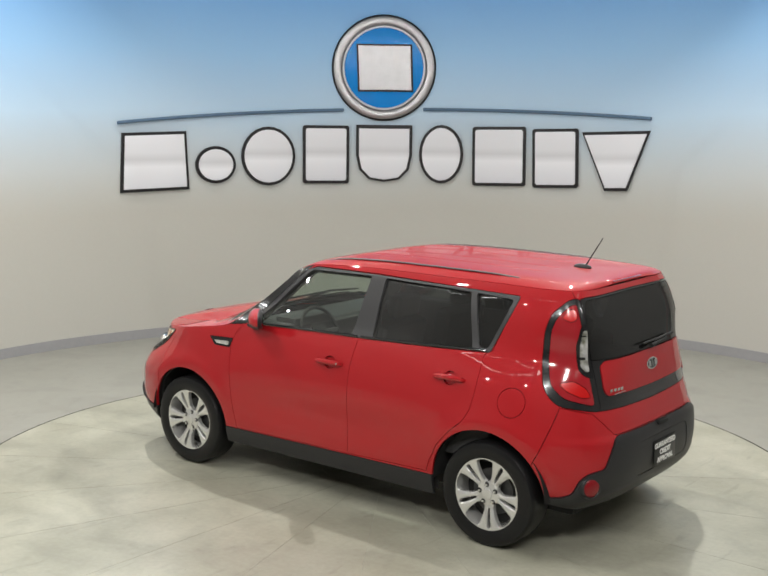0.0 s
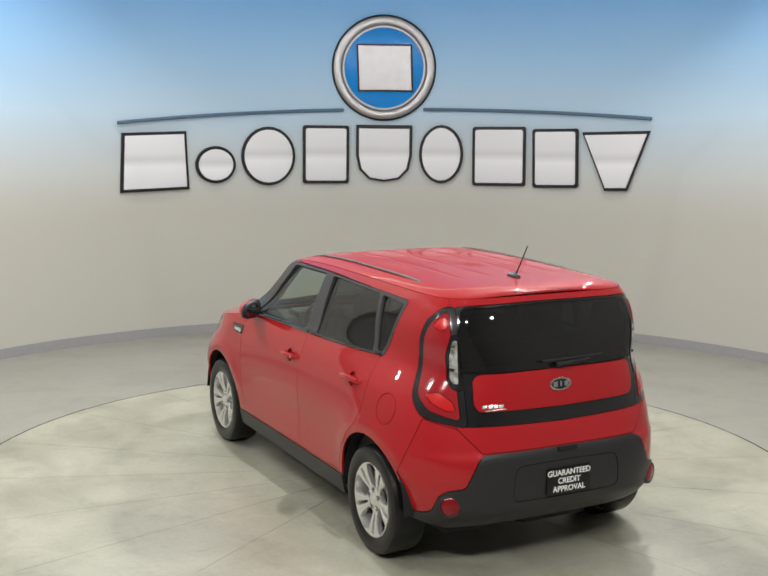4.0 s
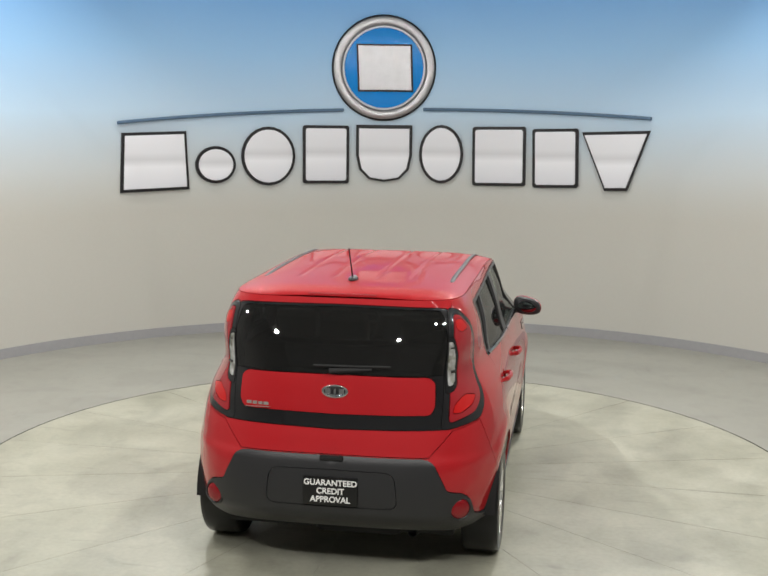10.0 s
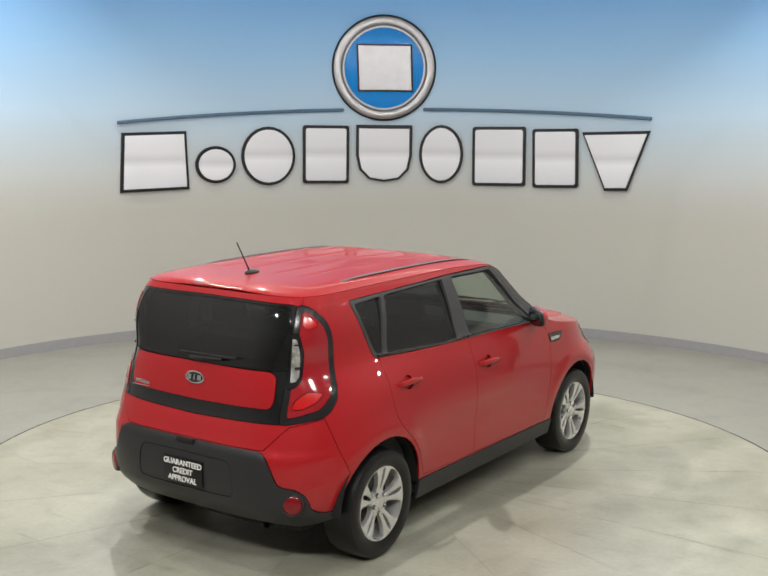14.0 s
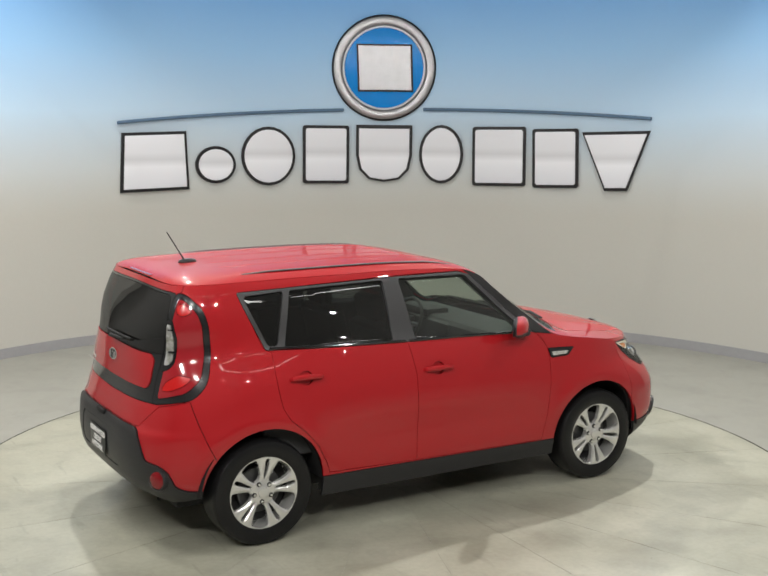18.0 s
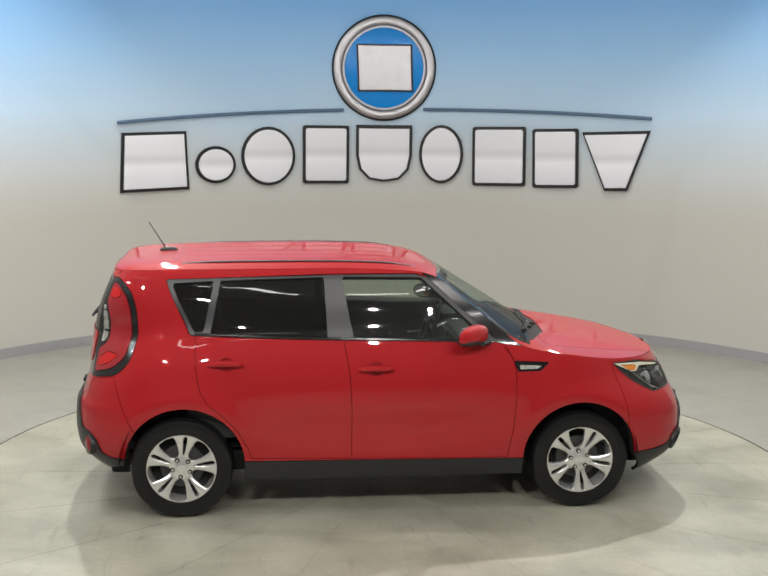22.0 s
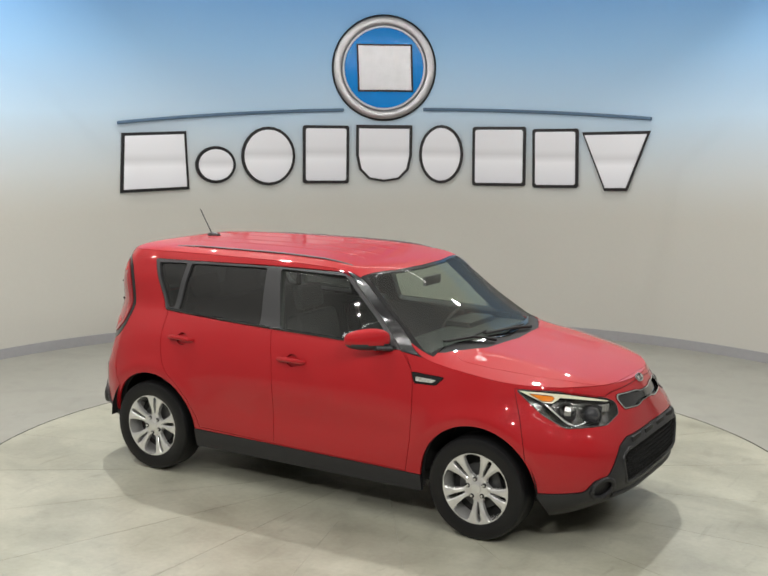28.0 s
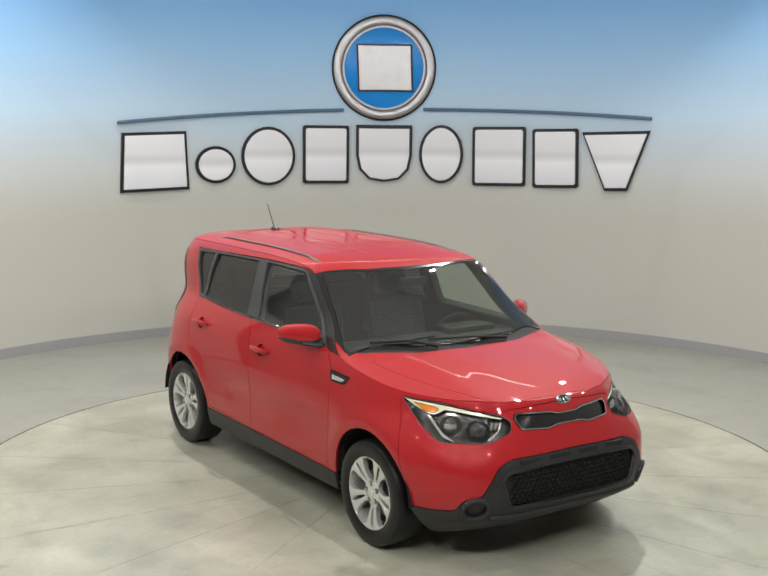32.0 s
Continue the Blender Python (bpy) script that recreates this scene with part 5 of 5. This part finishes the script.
def on_rear(y, z, out):
    s, b = np.array([solve_s(S_MIN, REAR_C, z, 1, y)]), np.array([z])
    return Vector(skin(s, b)[0]) + Vector(skin_normal(s, b)[0]) * out


def build_tail_lamps():
    for k in (1, -1):
        for z, h, mat in ((1.30, 0.008, GLOSS_BLACK), (1.17, 0.016, GLOSS_BLACK)):
            a, b = on_rear(0.608, z, 0.0085), on_rear(0.628, z, 0.0085)
            part("lens_block", flip_side(sweep([a, a.lerp(b, 0.5), b], h / 2, 6), k), mat, SKIN["reversing_lens"][0 if k > 0 else 1])


build_tail_lamps()


def build_reflectors():
    for k in (1, -1):
        at = on_rear(0.680, 0.445, 0.016)
        turn = pose(at.x, k * at.y, at.z, 0, 0, -26 * k)
        cup = part("reflector_cup", lathe([(0.072, 0.09), (0.069, 0.012), (0.064, -0.002), (0.059, -0.004), (0.055, 0.0), (0.054, 0.02)], 32, "x"), BLACK_PLASTIC, car, "round black reflector cup")
        cup.matrix_basis = turn
        part("reflector", lathe([(0.0, -0.012), (0.030, -0.010), (0.048, -0.005), (0.055, 0.002), (0.055, 0.012)], 28, "x"), DEEP_RED, cup, "round deep red reflector")


build_reflectors()


def oval_badge(name, w, h, m, parent, label):
    o = part(name, lathe([(0.0, -0.006), (0.82, -0.007), (0.9, -0.010), (1.0, -0.006), (1.0, 0.0)], 36), CHROME, parent, label)
    for v in o.data.vertices:
        v.co.x *= w / 2
        v.co.z *= h / 2
    o.data.materials.append(GLOSS_BLACK)
    for f in o.data.polygons:
        c = f.center
        if (c.x / (w / 2)) ** 2 + (c.z / (h / 2)) ** 2 < 0.66:
            f.material_index = 1
    o.matrix_basis = m
    for x, wd in ((-0.26, 0.2), (0.0, 0.08), (0.26, 0.2)):
        b = part("badge_bar", box_bm((w * wd, 0.003, h * 0.42), (w * x, -0.0095, 0), 0.001, 1), CHROME, o)
    return o


def build_badges():
    p = Vector(skin(np.array([S_MIN]), np.array([1.062]))[0])
    n = Vector(skin_normal(np.array([S_MIN]), np.array([1.062]))[0])
    oval_badge("rear_emblem", 0.145, 0.072, pose(p.x - 0.007, 0, 1.062, 0, 0, -90) @ pose(0, 0, 0, -8, 0, 0), car, "oval chrome emblem with dark field")
    p = Vector(skin(np.array([S_MAX]), np.array([0.928]))[0])
    oval_badge("front_emblem", 0.115, 0.055, pose(p.x + 0.002, 0, 0.928, 0, 0, 90) @ pose(0, 0, 0, -35, 0, 0), car, "oval chrome emblem with dark field")
    name = part("hatch_badge", box_bm((0.003, 0.135, 0.004), (-1.906, 0.43, 0.958), 0.001, 1), CHROME, car, "thin chrome lettering bars")
    for i, (dy, w) in enumerate(((0.055, 0.028), (0.02, 0.026), (-0.012, 0.024), (-0.044, 0.028))):
        s = solve_s(S_MIN, REAR_C, 0.972, 1, 0.43 + dy)
        v = Vector(skin(np.array([s]), np.array([0.972]))[0])
        part("badge_bar", box_bm((0.004, w, 0.018), (v.x - 0.008, 0.43 + dy, 0.974), 0.001, 1), CHROME, name)
    # plate with words
    plate = part("dealer_plate", box_bm((0.006, 0.30, 0.155), (0, 0, 0), 0.004), PLATE_BLACK, car, "black advertising plate with white words")
    plate.matrix_basis = pose(-2.009, 0.0, 0.537, 0, 2, 0)
    for i, (words, size) in enumerate((("GUARANTEED", 0.045), ("CREDIT", 0.045), ("APPROVAL", 0.045))):
        me = text_mesh(words, size, 0.0012)
        me.materials.append(PLATE_WHITE)
        o = part_mesh("lettering", me, plate, "white capitals")
        o.matrix_basis = pose(-0.0045, 0, 0.046 - 0.046 * i, 90, 0, -90)
    # matte black block gives the dark of the notch under the hatch
    part("hatch_pull", box_bm((0.03, 0.13, 0.03), (-1.983, 0, 0.715), 0.010), MESH_BLACK, car, "black block in place of the shaded hatch pull notch")


build_badges()


def build_front():
    # chrome bead round each headlamp and its clear cover
    co, tri, owner = cut_regions(dense(HEADLAMP, 0.03), [("lens", dense(HEADLAMP, 0.03))], GRID)
    point = lambda p: skin(p[:, 0], p[:, 1])
    normal = lambda p: skin_normal(p[:, 0], p[:, 1])
    half = panel_mesh("lens", co, tri[owner == 0], LENS, point, normal, 0.004, 0.002, 0.006, "s", False, lambda p: np.zeros(len(p), bool))
    for k, bowl in zip((1, -1), SKIN["headlamp"]):
        put_panel("lens_cover", [(half, k)], LENS, bowl, "clear headlamp cover").visible_shadow = False
        ring = [Vector(p) + Vector(n) * 0.003 for p, n in zip(skin(np.array([q[0] for q in HEADLAMP]), np.array([q[1] for q in HEADLAMP])), skin_normal(np.array([q[0] for q in HEADLAMP]), np.array([q[1] for q in HEADLAMP])))]
        part("lamp_bead", flip_side(sweep(ring + ring[:1], 0.0022, 6), k), ALLOY_DARK, bowl, "dull silver bead")
        for y, z, r, dep, look_of in ((0.665, 0.838, 0.054, -0.03, CHROME), (0.555, 0.815, 0.062, -0.035, PROJECTOR)):
            s = solve_s(FRONT_C, S_MAX, z, 1, y)
            c = Vector(skin(np.array([s]), np.array([z]))[0]) + Vector(skin_normal(np.array([s]), np.array([z]))[0]) * dep
            eye = bmesh.new()
            bmesh.ops.create_uvsphere(eye, u_segments=7 if look_of == CHROME else 20, v_segments=5 if look_of == CHROME else 12, radius=r * 0.86, matrix=Matrix.Translation(c))
            part("projector", flip_side(eye, k), look_of, bowl, "bright lamp reflector" if look_of == CHROME else "dark round lamp lens", 20)
            rg = lathe([(r * 0.8, 0.0), (r * 0.95, -0.014), (r * 1.1, 0.0), (r * 1.15, 0.02)], 28)
            nv = Vector(skin_normal(np.array([s]), np.array([z]))[0])
            bmesh.ops.transform(rg, matrix=Matrix.Translation(c) @ Vector((0, -1, 0)).rotation_difference(nv).to_matrix().to_4x4(), verts=rg.verts)
            part("lamp_ring", flip_side(rg, k), ALLOY_DARK if look_of == CHROME else GLOSS_BLACK, bowl)
        for y in (0.44, 0.462, 0.484):
            s = solve_s(FRONT_C, S_MAX, 0.835, 1, y)
            c = Vector(skin(np.array([s]), np.array([0.835]))[0]) + Vector(skin_normal(np.array([s]), np.array([0.835]))[0]) * -0.02
            part("reflector_block", flip_side(box_bm((0.03, 0.019, 0.045), tuple(c), 0.003, 1), k), CHROME, bowl)
        outline = [Vector(p) + Vector(n) * 0.008 for p, n in zip(skin(np.array([q[0] for q in FOG]), np.array([q[1] for q in FOG])), skin_normal(np.array([q[0] for q in FOG]), np.array([q[1] for q in FOG])))]
        part("fog_bezel", flip_side(sweep(outline + outline[:1], 0.015, 10), k), BLACK_PLASTIC, car, "round black bezel")
    edge = [q for q in INTAKE if q[0] <= S_MAX - 0.002]
    half = [Vector(p) + Vector(n) * 0.004 for p, n in zip(skin(np.array([q[0] for q in edge]), np.array([q[1] for q in edge])), skin_normal(np.array([q[0] for q in edge]), np.array([q[1] for q in edge])))]
    start = min(range(len(half)), key=lambda i: half[i].y + (0 if half[i].z > 0.5 else 9))
    half = half[start:] + half[:start]
    if half[1].y < half[-1].y:
        half = half[::-1]
    loop = half + [Vector((v.x, -v.y, v.z)) for v in half[::-1]]
    part("intake_frame", sweep(loop + loop[:1], 0.012, 8), BLACK_PLASTIC, SKIN["intake"][0], "black intake frame")
    # dark blocks in place of the shaded top slots, and mesh of the lower intake
    intake = SKIN["intake"][0]
    for y in (-0.32, -0.11, 0.11, 0.32):
        v = Vector(skin(np.array([solve_s(FRONT_C, S_MAX, 0.63, 1, abs(y))]), np.array([0.63]))[0])
        part("slot", box_bm((0.05, 0.15, 0.034), (v.x - 0.0155, y, 0.640), 0.01), DARK, car, "dark block in place of a shaded air slot")
    cell = mesh_of("mesh_cell", *hex_cell(), MESH_BLACK)
    for row in range(7):
        for colm in range(-13, 14):
            y = colm * 0.036 + (0.018 if row % 2 else 0)
            z = 0.418 + row * 0.027
            if abs(y) > 0.45:
                continue
            v = Vector(skin(np.array([solve_s(FRONT_C, S_MAX, z, 1, abs(y)) if abs(y) > 1e-6 else S_MAX]), np.array([z]))[0])
            o = part_mesh("mesh_cell", cell, intake)
            o.matrix_basis = pose(v.x - 0.009, y, z)
    # lower lip
    pts = []
    for y in np.linspace(-0.56, 0.56, 19):
        v = Vector(skin(np.array([solve_s(FRONT_C, S_MAX, 0.335, 1, abs(y)) if abs(y) > 1e-6 else S_MAX]), np.array([0.335]))[0])
        pts.append((v.x - 0.004, y, 0.335))
    part("lower_lip", sweep(pts, 0.028, 10, flat=0.7), BLACK_PLASTIC, car, "black bumper lip")


def hex_cell():
    verts, faces = [], []
    for r, x in ((0.018, 0.0), (0.0125, 0.006), (0.0125, -0.008)):
        for k in range(6):
            a = math.pi / 6 + k * math.pi / 3
            verts.append((x, r * math.cos(a), r * 0.86 * math.sin(a)))
    for k in range(6):
        j = (k + 1) % 6
        faces += [(k, j, 6 + j, 6 + k), (6 + k, 6 + j, 12 + j, 12 + k)]
    return verts, faces


build_front()


def build_wipers():
    for a, b, c in (((1.10, 0.32), (1.07, 0.08), (1.03, -0.26)), ((1.10, -0.24), (1.02, -0.40), (0.94, -0.64))):
        w = part("wiper", sweep([on_lid(*a, 0.012), on_lid(*b, 0.022), on_lid(*c, 0.016)], [0.012, 0.009, 0.006], 8), DARK, car, "black windscreen wiper")
        part("wiper_blade", sweep([on_lid(b[0] - 0.01, b[1] + 0.20, 0.012), on_lid(b[0] - 0.012, b[1], 0.014), on_lid(c[0] - 0.012, c[1], 0.010)], 0.006, 6), DARK, w)


build_wipers()


# ---- cabin ----
def build_seat(x, y, wide, name="front_seat"):
    s = part(name, box_bm((0.50, wide, 0.14), (x, y, 0.56), 0.05, 3), SEAT, car, "charcoal cloth seat")
    back = box_bm((0.13, wide * 0.96, 0.62), (0, 0, 0.31), 0.05, 3)
    bmesh.ops.transform(back, matrix=pose(x - 0.23, y, 0.58, 0, -14, 0), verts=back.verts)
    part("seat_back", back, SEAT, s)
    for hy in ([0] if wide < 0.8 else [-0.38, 0.38]):
        head = box_bm((0.09, 0.27, 0.17), (0, 0, 0), 0.045, 3)
        bmesh.ops.transform(head, matrix=pose(x - 0.40, y + hy, 1.285, 0, -12, 0), verts=head.verts)
        part("headrest", head, SEAT, s)
        for q in (-0.06, 0.06):
            part("headrest_post", sweep([(x - 0.385, y + hy + q, 1.13), (x - 0.40, y + hy + q, 1.24)], 0.006, 6), CHROME, s)
    return s


def build_cabin():
    build_seat(0.12, 0.36, 0.50)
    build_seat(0.12, -0.36, 0.50)
    build_seat(-0.78, 0.0, 1.24, "rear_seat")
    dash = box_bm((0.42, 1.42, 0.22), (0.72, 0, 0.97), 0.07, 3)
    d = part("dashboard", dash, DASH, car, "dark grey dashboard")
    part("dash_hood", box_bm((0.2, 0.4, 0.07), (0.62, 0.36, 1.085), 0.03, 2), DASH, d)
    part("centre_stack", box_bm((0.10, 0.30, 0.36), (0.54, 0, 0.88), 0.04, 2), DASH, d)
    col = part("steering_column", sweep([(0.62, 0.36, 0.93), (0.47, 0.36, 0.985)], 0.04, 12), DASH, car)
    rim = bmesh.new()
    n, m = 36, 8
    rings = []
    for i in range(n):
        a = 2 * math.pi * i / n
        rings.append([rim.verts.new(((0.012 * math.cos(2 * math.pi * j / m)), (0.185 + 0.014 * math.sin(2 * math.pi * j / m)) * math.cos(a), (0.185 + 0.014 * math.sin(2 * math.pi * j / m)) * math.sin(a))) for j in range(m)])
    for i in range(n):
        for j in range(m):
            rim.faces.new((rings[i][j], rings[i][(j + 1) % m], rings[(i + 1) % n][(j + 1) % m], rings[(i + 1) % n][j]))
    wheel_at = pose(0.46, 0.36, 1.0, 0, 24, 0)
    bmesh.ops.transform(rim, matrix=wheel_at, verts=rim.verts)
    st = part("steering_wheel", rim, DASH, car, "dark steering wheel")
    hub = box_bm((0.05, 0.15, 0.12), (0.012, 0, 0), 0.03, 2)
    bmesh.ops.transform(hub, matrix=wheel_at, verts=hub.verts)
    part("airbag_cover", hub, DASH, st)
    for a in (0, 180, 270):
        sp = sweep([(0.01, 0.05 * math.cos(radians(a)), 0.05 * math.sin(radians(a))), (0.0, 0.18 * math.cos(radians(a)), 0.18 * math.sin(radians(a)))], 0.016, 8)
        bmesh.ops.transform(sp, matrix=wheel_at, verts=sp.verts)
        part("wheel_spoke", sp, ALLOY_DARK, st)
    part("inner_mirror", box_bm((0.025, 0.22, 0.065), (0.50, 0, 1.42), 0.012, 2), SATIN_BLACK, car, "black cabin mirror")
    part("parcel_shelf", box_bm((0.55, 1.10, 0.03), (-1.42, 0, 1.0), 0.01, 1), DASH, car)
    part("cabin_floor", box_bm((3.0, 1.35, 0.05), (-0.3, 0, 0.42), 0.01, 1), DARK, car)
    for k in (1, -1):
        part("door_card", box_bm((2.0, 0.03, 0.62), (-0.25, k * 0.775, 0.80), 0.01, 1), DASH, car)


build_cabin()


# ---- motions ----
def motions():
    rows = [k for k in range(33)]
    def heading(t):
        return TURN_START + TURN_RATE * t
    walk(turntable, [(float(t), pose(0, 0, 0, 0, 0, heading(t))) for t in rows])
    walk(car, [(float(t), pose(0, 0, 0, 0, 0, heading(t)) @ pose(CAR_X, CAR_Y, 0.0)) for t in rows])


motions()
